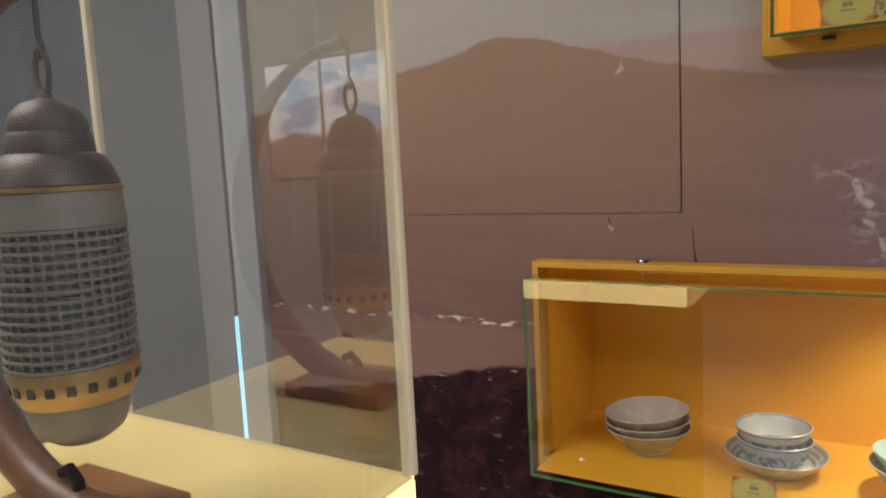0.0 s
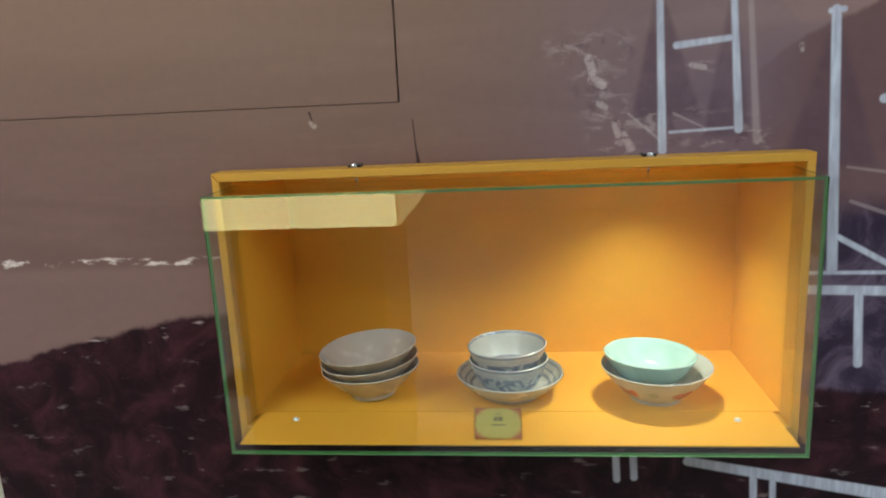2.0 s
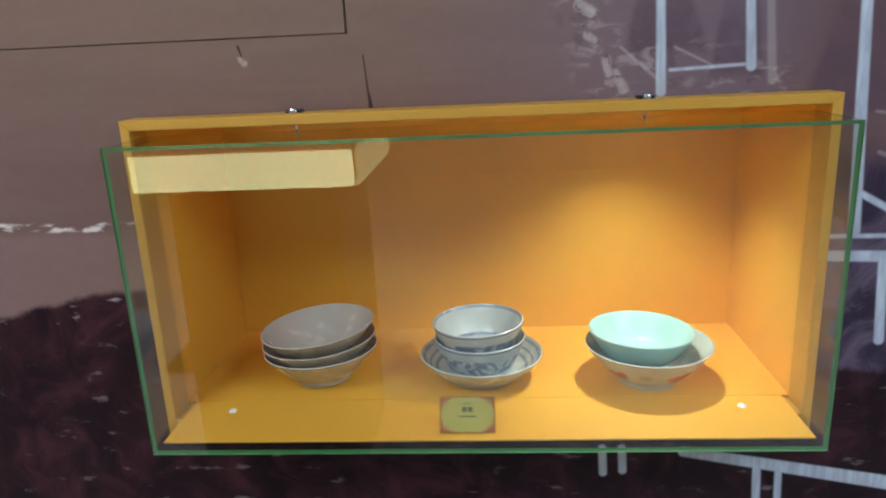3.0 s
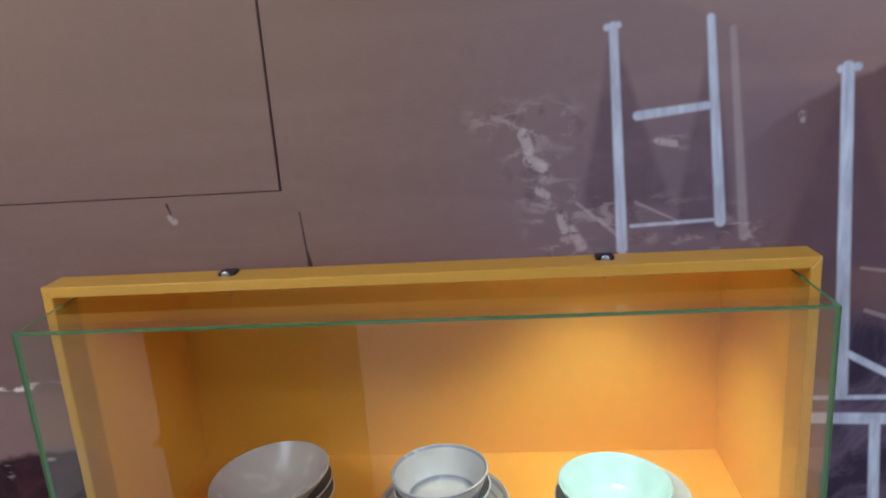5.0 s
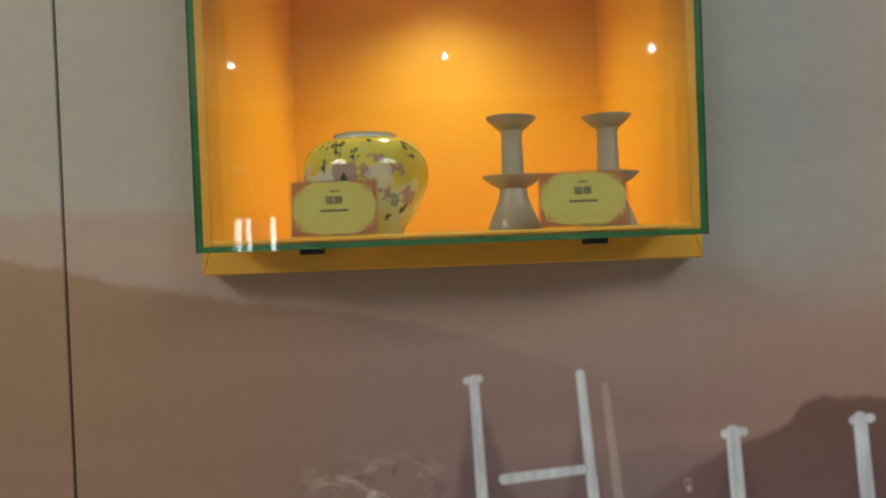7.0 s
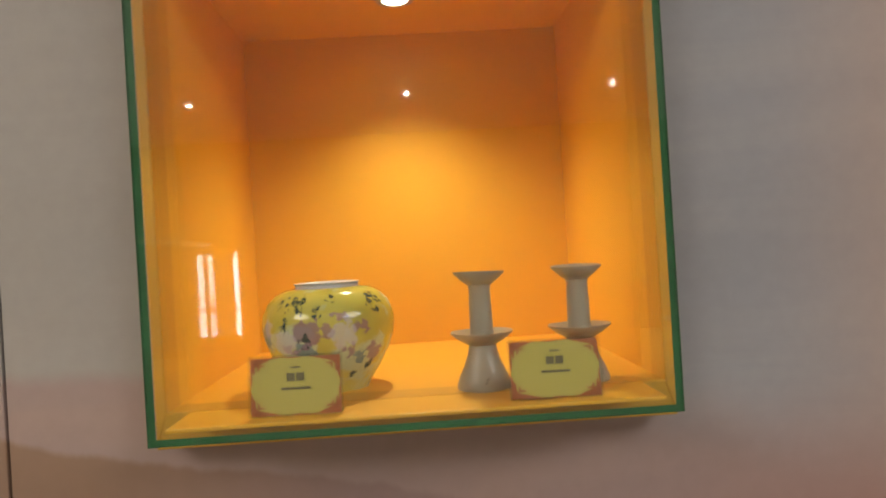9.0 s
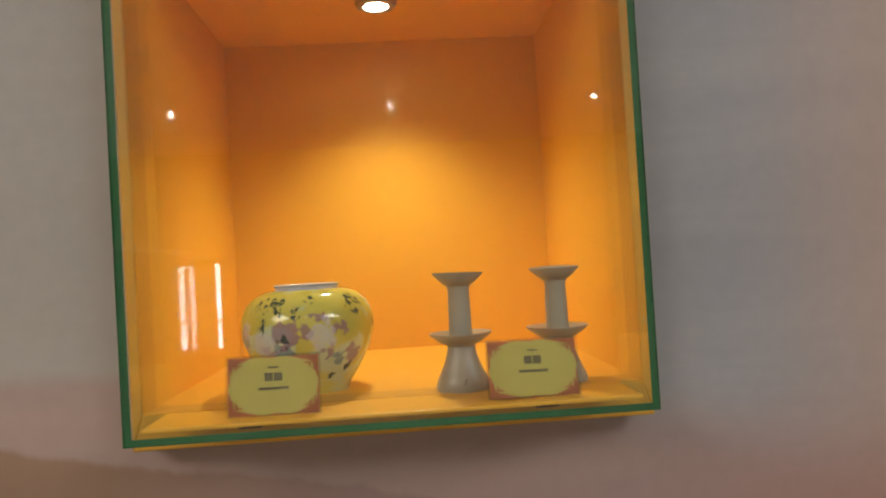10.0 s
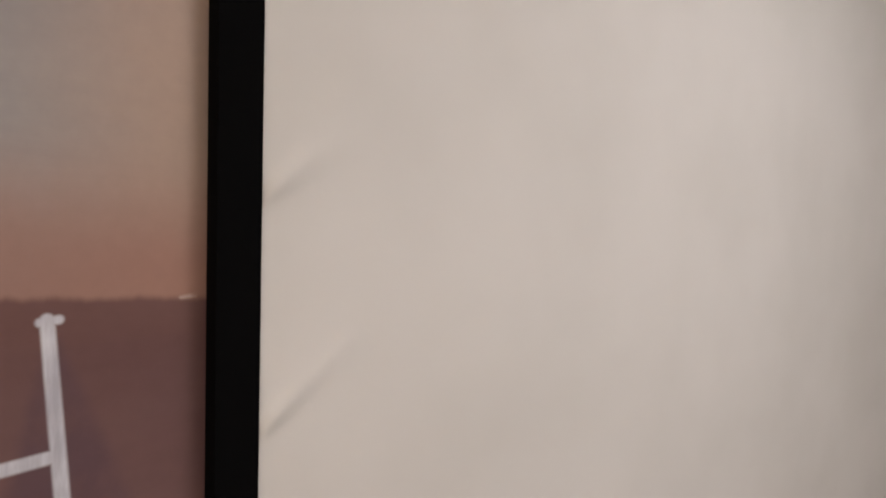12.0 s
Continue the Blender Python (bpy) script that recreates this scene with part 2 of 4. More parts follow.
        timber = union([((0.270, 1.388), (0.280, 1.10), 0.0055, 0.0071), ((0.388, 1.390), (0.407, 1.132), 0.0050, 0.0071), ((0.300, 1.276), (0.388, 1.284), 0.0059, 0.0050),
                        ((0.292, 1.131), (0.404, 1.135), 0.0021, 0.0021), ((0.554, 1.320), (0.577, 0.88), 0.0076, 0.0092), ((0.694, 1.33), (0.710, 1.10), 0.0076, 0.0084),
                        ((0.64, 1.173), (0.70, 1.178), 0.0076, 0.0076), ((0.262, 1.387), (0.276, 1.389), 0.0042, 0.0042), ((0.546, 1.318), (0.566, 1.320), 0.0050, 0.0050),
                        ((0.687, 1.328), (0.706, 1.330), 0.0050, 0.0050)])
        planks = union([((0.54, 0.873), (0.95, 0.868), 0.0034, 0.0034), ((0.54, 0.842), (0.95, 0.828), 0.0084, 0.0101), ((0.626, 0.83), (0.634, 0.70), 0.0076, 0.0076),
                        ((0.34, 0.502), (0.95, 0.392), 0.0092, 0.0160), ((0.204, 0.51), (0.206, 0.462), 0.0067, 0.0067), ((0.237, 0.51), (0.239, 0.466), 0.0067, 0.0067),
                        ((0.462, 0.48), (0.47, 0.30), 0.0067, 0.0067), ((0.498, 0.475), (0.505, 0.30), 0.0059, 0.0059), ((0.57, 0.945), (0.70, 0.87), 0.0050, 0.0050)])
        wood = n.mix(n.step(n.noise(0.03, 4, stretch=(2.5, 1, 0.4)), 0.3, 0.75), PRINT["timber_low"], PRINT["timber"])
        col = n.mix(n.math("MULTIPLY", n.math("MAXIMUM", timber, planks), 0.92), col, wood)
    else:
        chips = n.math("MULTIPLY", union([((-0.318, 1.522), (-0.308, 1.53), 0.004, 0.006), ((-0.31, 1.53), (-0.309, 1.545), 0.002, 0.002), ((-0.345, 1.174), (-0.338, 1.168), 0.003, 0.005), ((-0.985, 1.21), (-0.975, 1.208), 0.004, 0.007)]), n.step(n.noise(0.014, 4), 0.36, 0.52))
        col = n.mix(n.math("MULTIPLY", chips, 0.38), col, PRINT["chalk"])
        crack = union([((-0.150, 1.09), (-0.152, 1.115), 0.0040, 0.0014, 0.0015), ((-0.152, 1.10), (-0.157, 1.172), 0.0016, 0.0010, 0.0012), ((-0.345, 1.192), (-0.341, 1.178), 0.002, 0.001, 0.001)])
        col = n.mix(n.math("MULTIPLY", crack, 0.85), col, PRINT["earth"])
    # uneven ink and a faint satin skin
    ink = n.math("ADD", n.math("MULTIPLY", n.math("SUBTRACT", wide, 0.5), 0.16), n.math("MULTIPLY", n.math("SUBTRACT", fine, 0.5), 0.14))
    col = n.mix(1.0, col, n.scale((1, 1, 1), n.math("ADD", ink, 1.0)), "MULTIPLY")
    n.bump(n.math("ADD", fine, n.math("MULTIPLY", wide, 3.0)), 0.08, 0.002)
    return n.finish(col, n.step(wide, 0.2, 0.8, 0.36, 0.52), 0.0, 0.22)


INK = 1.55  # the print's own reflectance against its look in the room's light
PRINT = {k: tuple(min(1.0, INK * c) for c in srgb(*v)) for k, v in dict(
    sky_warm=(134, 129, 124), sky_cool=(122, 121, 125), sky_tan=(146, 124, 112), cloud=(142, 138, 135), mauve=(134, 117, 113), mauve_low=(116, 94, 91), haze=(146, 122, 112),
    rust=(132, 101, 92), brown=(120, 97, 82), brown_low=(96, 74, 70), plum=(112, 94, 94), plum_low=(98, 82, 90), slate=(92, 69, 69), slate_low=(80, 57, 58),
    chalk=(188, 176, 172), slope=(118, 94, 90), ground_dark=(42, 32, 48), ground_light=(86, 73, 88), earth=(22, 6, 13), earth_light=(58, 28, 36),
    pebble=(176, 160, 158), shade=(70, 54, 64), timber=(176, 180, 190), timber_low=(146, 148, 160)).items()}

HILL_PRINT, YARD_PRINT = mural_print("mural_hill_print", False), mural_print("mural_yard_print", True)
PRINT_SPLIT = 0.05  # where the hill half of the print meets the yard half
WHITE_WALL = plain("white_wall_paint", (0.48, 0.45, 0.41), 0.6, size=0.4, amount=0.05)
GREY_WALL = plain("blue_grey_wall_paint", (0.118, 0.132, 0.156), 0.55, size=0.5, amount=0.12)
PALE_TRIM = plain("pale_grey_trim_paint", (0.44, 0.46, 0.50), 0.5, size=0.3, amount=0.08)
CEILING_PAINT = plain("ceiling_paint", (0.84, 0.83, 0.81), 0.7, size=0.5, amount=0.04)
FLOOR_TILE = plain("grey_floor_tile", (0.42, 0.39, 0.36), 0.5, size=0.3, amount=0.12)
CASE_PAINT = plain("orange_yellow_case_paint", (0.77, 0.41, 0.036), 0.42, size=0.25, amount=0.07, bump=0.06)
FRAME_PAINT = plain("yellow_frame_lacquer", (0.59, 0.31, 0.034), 0.40, size=0.12, amount=0.10, bump=0.06)
CREAM = plain("cream_laminate", (0.80, 0.63, 0.26), 0.4, size=0.3, amount=0.05, bump=0.04)
DARK_BASE = plain("dark_brown_laminate", (0.05, 0.03, 0.025), 0.45, size=0.2, amount=0.15)
BLACK = plain("matt_black_fabric", (0.003, 0.003, 0.0035), 0.9, size=0.05, amount=0.1, gloss=0.03)
STEEL = plain("brushed_steel", (0.55, 0.55, 0.56), 0.3, 1.0, size=0.01)
DARK_METAL = plain("dark_metal", (0.04, 0.04, 0.045), 0.4, 0.8, size=0.01)
WHITE_PLASTIC = plain("white_plastic", (0.75, 0.75, 0.74), 0.4, size=0.02, amount=0.03)
LOW_EDGE = plain("pale_green_glass_edge", (0.085, 0.20, 0.07), 0.2, size=0.03, amount=0.25)
GLASS_EDGE = plain("green_glass_edge", (0.024, 0.13, 0.05), 0.15, size=0.03, amount=0.25)
PALE_EDGE = plain("pale_glass_edge_tape", (0.74, 0.66, 0.48), 0.35, size=0.06, amount=0.10)


def screen_cloth():
    n = Nodes("white_screen_cloth")
    weave = n.noise(0.0015, 2)
    soft = n.noise(0.5, 3)
    col = n.mix(n.step(soft, 0.3, 0.7), (0.62, 0.615, 0.61), (0.67, 0.665, 0.665))
    # slack diagonal creases where the cloth is pulled to the border
    edge = n.step(n.axis(0), 0.94, 1.14, 1.0, 0.0)
    object_point = n.point
    n.point = n.vec("ADD", n.scale((1, 0, -0.75), n.axis(0)), n.scale((0.0, 0, 1.0), n.axis(2)))
    folds = n.noise(0.055, 2, stretch=(0.2, 1, 1), warp=0.3)
    n.point = object_point
    where = n.step(n.noise(0.22, 2, stretch=(0.1, 1, 1)), 0.45, 0.65)
    crease = n.math("MULTIPLY", n.math("MULTIPLY", n.step(folds, 0.45, 0.75), edge), where)
    n.bump(n.math("ADD", n.math("MULTIPLY", weave, 0.02), crease), 0.6, 0.010)
    return n.finish(col, 0.75, 0.0, 0.2)


def clear_glass(name, tint, gloss):
    """The outer skin of a pane: what is behind shows through, and it mirrors more the flatter it is looked at."""
    n = Nodes(name)
    t = n.tree
    t.nodes.remove(n.shader)
    see, mirror = t.nodes.new("ShaderNodeBsdfTransparent"), t.nodes.new("ShaderNodeBsdfGlossy")
    see.inputs[0].default_value = (*tint, 1)
    mirror.inputs["Roughness"].default_value = 0.015
    facing = t.nodes.new("ShaderNodeLayerWeight")
    facing.inputs[0].default_value = 0.5
    share = n.math("MULTIPLY_ADD", n.math("POWER", facing.outputs["Facing"], 5.0), 0.9 - gloss, gloss)
    mix = t.nodes.new("ShaderNodeMixShader")
    t.links.new(share, mix.inputs[0])
    t.links.new(see.outputs[0], mix.inputs[1])
    t.links.new(mirror.outputs[0], mix.inputs[2])
    t.links.new(mix.outputs[0], t.nodes["Material Output"].inputs[0])
    return n.material


def inner_skin(name, tint):
    """The inner skin of a pane, which only lets light through."""
    n = Nodes(name)
    n.tree.nodes.remove(n.shader)
    see = n.tree.nodes.new("ShaderNodeBsdfTransparent")
    see.inputs[0].default_value = (*tint, 1)
    n.tree.links.new(see.outputs[0], n.tree.nodes["Material Output"].inputs[0])
    return n.material


def glowing(name, color, strength):
    m = bpy.data.materials.new(name)
    m.use_nodes = True
    p = m.node_tree.nodes["Principled BSDF"]
    p.inputs["Base Color"].default_value = (*color, 1)
    p.inputs["Emission Color"].default_value = (*color, 1)
    p.inputs["Emission Strength"].default_value = strength
    return m


SCREEN_CLOTH = screen_cloth()
PANE = clear_glass("clear_glass", (0.96, 0.98, 0.965), 0.105)
SKIN = inner_skin("clear_glass_inner_skin", (0.985, 0.995, 0.985))
SHOWCASE_PANE = clear_glass("showcase_glass", (0.95, 0.96, 0.96), 0.30)
LENS_GLOW = glowing("lamp_glow", (1.0, 0.93, 0.80), 30.0)
ROOM_GLOW = glowing("downlight_glow", (1.0, 0.96, 0.92), 14.0)
FILL_PANEL_WHITE = glowing("added_panel_glow", (1.0, 0.97, 0.94), 1.5)
DAYLIGHT = glowing("daylight_gap", (0.35, 0.75, 1.0), 1.6)
# emission put on the plinth edges to strengthen their reflection in the case glass
ADDED_EDGE_GLOW = glowing("added_cream_glow", (1.0, 0.82, 0.36), 5.6)
ADDED_SIDE_GLOW = glowing("added_dim_cream_glow", (1.0, 0.80, 0.34), 1.6)
WINDOW_SKY = glowing("bright_sky_backdrop", (0.92, 0.96, 1.0), 9.0)


def glaze(name, base, rough=0.18, speck=None, bands=(), brush_size=0.018):
    """Porcelain: a glossy uneven glaze with optional brushed bands (z low, z high, colour) and specks."""
    n = Nodes(name)
    z = n.axis(2)
    cloud = n.noise(0.04, 4)
    col = n.mix(n.step(cloud, 0.3, 0.7), tuple(c * 0.86 for c in base), base)
    for lo, hi, tone, cover in bands:
        inside = n.math("MULTIPLY", n.step(z, lo - 0.001, lo + 0.001), n.step(z, hi - 0.001, hi + 0.001, 1.0, 0.0))
        brush = n.step(n.noise(brush_size, 5, warp=0.7), 1.0 - cover - 0.05, 1.0 - cover + 0.05)
        col = n.mix(n.math("MULTIPLY", n.math("MULTIPLY", inside, brush), 0.8), col, tone)
    if speck:
        col = n.mix(n.step(n.noise(0.012, 3), 0.68, 0.72), col, speck)
    n.bump(n.noise(0.02, 3), 0.05, 0.002)
    return n.finish(col, n.step(cloud, 0.2, 0.8, rough, rough + 0.12), 0.0, 0.5)


def flower_glaze():
    """Yellow glaze with loosely painted purple and white blossoms and dark leaves."""
    n = Nodes("yellow_flower_glaze")
    col = n.mix(n.step(n.noise(0.05, 3), 0.35, 0.7), (0.50, 0.44, 0.06), (0.62, 0.55, 0.11))
    # pale mottling, stronger towards the foot, with reflected glare painted into it
    low = n.step(n.axis(2), 0.090, 0.035, 0.0, 0.13)
    pale = n.step(n.math("ADD", n.noise(0.055, 4, warp=0.6, offset=(3, 1, 2)), low), 0.545, 0.645)
    col = n.mix(n.math("MULTIPLY", pale, 0.82), col, (0.50, 0.60, 0.40))
    ragged = n.math("MULTIPLY", n.math("SUBTRACT", n.noise(0.009, 5), 0.5), 0.034)

    def spots(places):
        total = None
        for px, py, pz, r in places:
            d = n.math("ADD", n.vec("LENGTH", n.vec("SUBTRACT", n.point, (px, py, pz)), out=1), ragged)
            m = n.step(d, r - 0.0012, r + 0.0012, 1.0, 0.0)
            total = m if total is None else n.math("MAXIMUM", total, m)
        return total

    def round_the_jar(z, count, r, start, jitter):
        """Places spread round the jar at one height."""
        rng = random.Random(int(z * 1000))
        for k in range(count):
            a = start + 2 * math.pi * k / count + rng.uniform(-jitter, jitter)
            rad = 0.074 * (1 - ((z - 0.072) / 0.085) ** 2 * 0.45)
            yield rad * math.cos(a), rad * math.sin(a), z + rng.uniform(-0.006, 0.006), r * rng.uniform(0.7, 1.2)

    teal = spots([(0.040, -0.058, 0.036, 0.010), (-0.064, -0.034, 0.064, 0.013), *round_the_jar(0.050, 3, 0.012, 0.6, 0.4)])
    col = n.mix(n.math("MULTIPLY", teal, 0.8), col, (0.13, 0.23, 0.27))
    purple = spots([(0.040, -0.062, 0.072, 0.0075), (0.006, -0.073, 0.070, 0.0075), (0.028, -0.068, 0.046, 0.008), (0.018, -0.070, 0.086, 0.0065), (-0.036, -0.064, 0.050, 0.008), (0.056, -0.044, 0.040, 0.013), *round_the_jar(0.066, 3, 0.012, 0.3, 0.3)])
    col = n.mix(n.math("MULTIPLY", purple, 0.72), col, (0.25, 0.11, 0.20))
    white = spots([(0.023, -0.070, 0.066, 0.0135), (-0.060, -0.044, 0.072, 0.008), *round_the_jar(0.064, 2, 0.012, 0.8, 0.2)])
    col = n.mix(n.math("MULTIPLY", white, 0.55), col, (0.56, 0.54, 0.60))
    leaf = n.math("MULTIPLY", spots([(-0.040, -0.050, 0.098, 0.008), (-0.022, -0.056, 0.102, 0.009), (0.010, -0.060, 0.101, 0.007), (-0.040, -0.060, 0.078, 0.007), (0.050, -0.034, 0.100, 0.008), (-0.004, -0.068, 0.090, 0.006), (0.030, -0.050, 0.016, 0.007), (-0.018, -0.072, 0.062, 0.006), *round_the_jar(0.095, 6, 0.007, 0.2, 0.3), *round_the_jar(0.028, 6, 0.007, 0.0, 0.3)]), n.step(n.noise(0.007, 3, warp=0.5), 0.46, 0.56))
    col = n.mix(leaf, col, (0.035, 0.06, 0.05))
    n.bump(n.noise(0.03, 3), 0.04, 0.002)
    return n.finish(col, 0.12, 0.0, 0.6)


PORCELAIN = glaze("greyed_white_porcelain", (0.54, 0.49, 0.43), bands=((0.022, 0.040, (0.24, 0.20, 0.20), 0.36),))
PLAIN_PORCELAIN = glaze("plain_greyed_white_porcelain", (0.50, 0.45, 0.40))
BLUE_WHITE = glaze("blue_and_white_porcelain", (0.50, 0.54, 0.55), bands=((0.014, 0.046, (0.14, 0.18, 0.27), 0.52), (0.062, 0.066, (0.16, 0.20, 0.30), 0.7)))
RINGED_INSIDE = glaze("pale_porcelain_with_blue_ring", (0.58, 0.60, 0.56), bands=((0.0165, 0.0195, (0.12, 0.15, 0.24), 0.85), (0.063, 0.068, (0.22, 0.26, 0.33), 0.6)))
SAUCER_GLAZE = glaze("bluish_white_porcelain", (0.52, 0.54, 0.52), bands=((0.018, 0.034, (0.28, 0.31, 0.34), 0.42),))
SAUCER_INSIDE = glaze("porcelain_with_blue_rings", (0.55, 0.57, 0.54), bands=((0.020, 0.024, (0.17, 0.21, 0.28), 0.7), (0.030, 0.033, (0.17, 0.21, 0.28), 0.7), (0.041, 0.046, (0.22, 0.26, 0.32), 0.6)))


def red_flower_glaze():
    """White porcelain with a few large soft red petals and faint green leaves."""
    n = Nodes("white_porcelain_with_red_painting")
    col = n.mix(n.step(n.noise(0.04, 4), 0.3, 0.7), (0.50, 0.50, 0.46), (0.58, 0.58, 0.54))
    ragged = n.math("MULTIPLY", n.math("SUBTRACT", n.noise(0.014, 4), 0.5), 0.016)

    def petals(places):
        total = None
        for px, py, pz, r in places:
            d = n.math("ADD", n.vec("LENGTH", n.vec("SUBTRACT", n.point, (px, py, pz)), out=1), ragged)
            m = n.step(d, r - 0.003, r + 0.003, 1.0, 0.0)
            total = m if total is None else n.math("MAXIMUM", total, m)
        return total

    green = petals([(-0.020, -0.086, 0.040, 0.010), (0.070, -0.052, 0.034, 0.010), (-0.082, 0.020, 0.040, 0.012), (0.02, 0.088, 0.04, 0.012)])
    col = n.mix(n.math("MULTIPLY", green, 0.45), col, (0.24, 0.30, 0.20))
    red = petals([(0.028, -0.076, 0.034, 0.013), (0.046, -0.070, 0.036, 0.014), (0.038, -0.070, 0.024, 0.012), (-0.056, -0.062, 0.036, 0.013), (-0.068, -0.050, 0.030, 0.012), (0.09, 0.03, 0.04, 0.016), (-0.05, 0.08, 0.04, 0.016)])
    col = n.mix(n.math("MULTIPLY", red, 0.85), col, n.mix(n.noise(0.02, 3), (0.42, 0.05, 0.03), (0.56, 0.14, 0.07)))
    n.bump(n.noise(0.02, 3), 0.05, 0.002)
    return n.finish(col, 0.2, 0.0, 0.5)


RED_WHITE = red_flower_glaze()
PALE_INSIDE = glaze("pale_greenish_porcelain", (0.52, 0.56, 0.53))
CELADON = glaze("pale_celadon_glaze", (0.42, 0.62, 0.58), 0.15)
STONEWARE = glaze("greyish_stoneware_glaze", (0.38, 0.33, 0.25), 0.3, speck=(0.16, 0.12, 0.09))
FLOWER_GLAZE = flower_glaze()
LIP_GLAZE = glaze("bluish_white_lip_glaze", (0.60, 0.60, 0.62))
BRASS = plain("aged_brass", (0.45, 0.30, 0.12), 0.35, 0.9, size=0.02, amount=0.25)
LANTERN_METAL = plain("oxidised_grey_metal", (0.22, 0.21, 0.19), 0.5, 0.55, size=0.03, amount=0.35, bump=0.15)
LANTERN_DARK = plain("dark_bronze", (0.07, 0.055, 0.05), 0.5, 0.5, size=0.03, amount=0.3, bump=0.08)
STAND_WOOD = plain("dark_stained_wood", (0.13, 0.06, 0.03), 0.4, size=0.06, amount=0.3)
# the same wood for the block, with the light on it mixed into the colour
STAND_WOOD_LIT = plain("lit_stained_wood", (0.28, 0.13, 0.05), 0.4, size=0.06, amount=0.25)
CARD_YELLOW = plain("yellow_card", (0.64, 0.55, 0.13), 0.5, size=0.03, amount=0.05)
CARD_RED = plain("red_ornament_print", (0.52, 0.16, 0.05), 0.5, size=0.01, amount=0.15)
CARD_INK = plain("grey_print", (0.20, 0.17, 0.08), 0.6, size=0.01, amount=0.15)
ACRYLIC = clear_glass("clear_acrylic", (0.97, 0.97, 0.95), 0.05)


# ---- mesh helpers ----
def part(name, bm, material, parent=None, label="", smooth=False):
    """Link a bmesh as one mesh object, under a thing or a part where one is given."""
    me = bpy.data.meshes.new(name)
    bmesh.ops.recalc_face_normals(bm, faces=bm.faces)
    bm.to_mesh(me)
    bm.free()
    for m in material if isinstance(material, (list, tuple)) else (material,):
        me.materials.append(m)
    if smooth:
        me.shade_smooth()
        me.set_sharp_from_angle(angle=radians(40))
    ob = new(name, me)
    ob.parent = parent
    return tagged(ob, label)


def thing(name, label, category, at=(0, 0, 0), turn=0.0, group="", kind=""):
    ob = new(name)
    ob.empty_display_size = 0.02
    ob.matrix_world = pose(*at, 0, 0, turn)
    return tagged(ob, label, category, group, kind)


def add_box(bm, lo, hi, bevel=0.0, m=None):
    """A box between two corners, with worn edges; returns its faces."""
    made = bmesh.ops.create_cube(bm, size=1.0)["verts"]
    size = [b - a for a, b in zip(lo, hi)]
    mid = [(a + b) / 2 for a, b in zip(lo, hi)]
    bmesh.ops.scale(bm, vec=size, verts=made)
    bmesh.ops.translate(bm, vec=mid, verts=made)
    if bevel:
        edges = list({e for v in made for e in v.link_edges})
        out = bmesh.ops.bevel(bm, geom=edges, offset=bevel, segments=2, affect="EDGES", profile=0.5)
        made = list({v for f in out["faces"] for v in f.verts} | {v for v in made if v.is_valid})
    if m is not None:
        bmesh.ops.transform(bm, matrix=m, verts=made)
    return made


def box(lo, hi, bevel=0.0):
    bm = bmesh.new()
    add_box(bm, lo, hi, bevel)
    return bm


def lathe(profile, steps=48, wobble=0.0, seed=0):
    """A turned shape from (radius, height) pairs; a radius of 0 closes it."""
    bm = bmesh.new()
    rng = random.Random(seed)
    phases = [rng.uniform(0, 6.28) for _ in range(3)]
    rings = []
    for r, z in profile:
        if r <= 0:
            rings.append([bm.verts.new((0, 0, z))])
            continue
        ring = []
        for i in range(steps):
            a = 2 * math.pi * i / steps
            k = 1 + wobble * (math.sin(2 * a + phases[0]) + 0.6 * math.sin(3 * a + phases[1]))
            ring.append(bm.verts.new((r * k * math.cos(a), r * k * math.sin(a), z + 0.35 * wobble * r * math.sin(a * 2 + phases[2]))))
        rings.append(ring)
    for a, b in zip(rings, rings[1:]):
        for i in range(steps):
            j = (i + 1) % steps
            if len(a) == 1 and len(b) > 1:
                bm.faces.new((a[0], b[i], b[j]))
            elif len(b) == 1 and len(a) > 1:
                bm.faces.new((a[i], a[j], b[0]))
            elif len(a) > 1:
                bm.faces.new((a[i], a[j], b[j], b[i]))
    return bm


def tube(points, radius, sides=8, closed=False):
    """A bar of round section along points; radius may be a list."""
    bm = bmesh.new()
    rings, count = [], len(points)
    for i, p in enumerate(points):
        before, after = points[(i - 1) % count if closed else max(i - 1, 0)], points[(i + 1) % count if closed else min(i + 1, count - 1)]
        along = (Vector(after) - Vector(before)).normalized()
        side = along.cross(Vector((0, 1, 0.01))).normalized()
        up = side.cross(along)
        r = radius[i] if isinstance(radius, list) else radius
        rings.append([bm.verts.new(Vector(p) + r * (math.cos(2 * math.pi * k / sides) * side + math.sin(2 * math.pi * k / sides) * up)) for k in range(sides)])
    pairs = list(zip(rings, rings[1:])) + ([(rings[-1], rings[0])] if closed else [])
    for a, b in pairs:
        for k in range(sides):
            bm.faces.new((a[k], a[(k + 1) % sides], b[(k + 1) % sides], b[k]))
    if not closed:
        bm.faces.new(rings[0])
        bm.faces.new(rings[-1])
    return bm


# ---- the room ----
LOW = dict(x0=-0.507, x1=0.504, z0=0.6055, z1=1.078, back=0.315)
HIGH = dict(x0=-0.001, x1=0.503, z0=1.552, z1=2.052, back=0.395)
HATCH = dict(x0=-0.990, x1=-0.178, z0=1.203, z1=2.40)


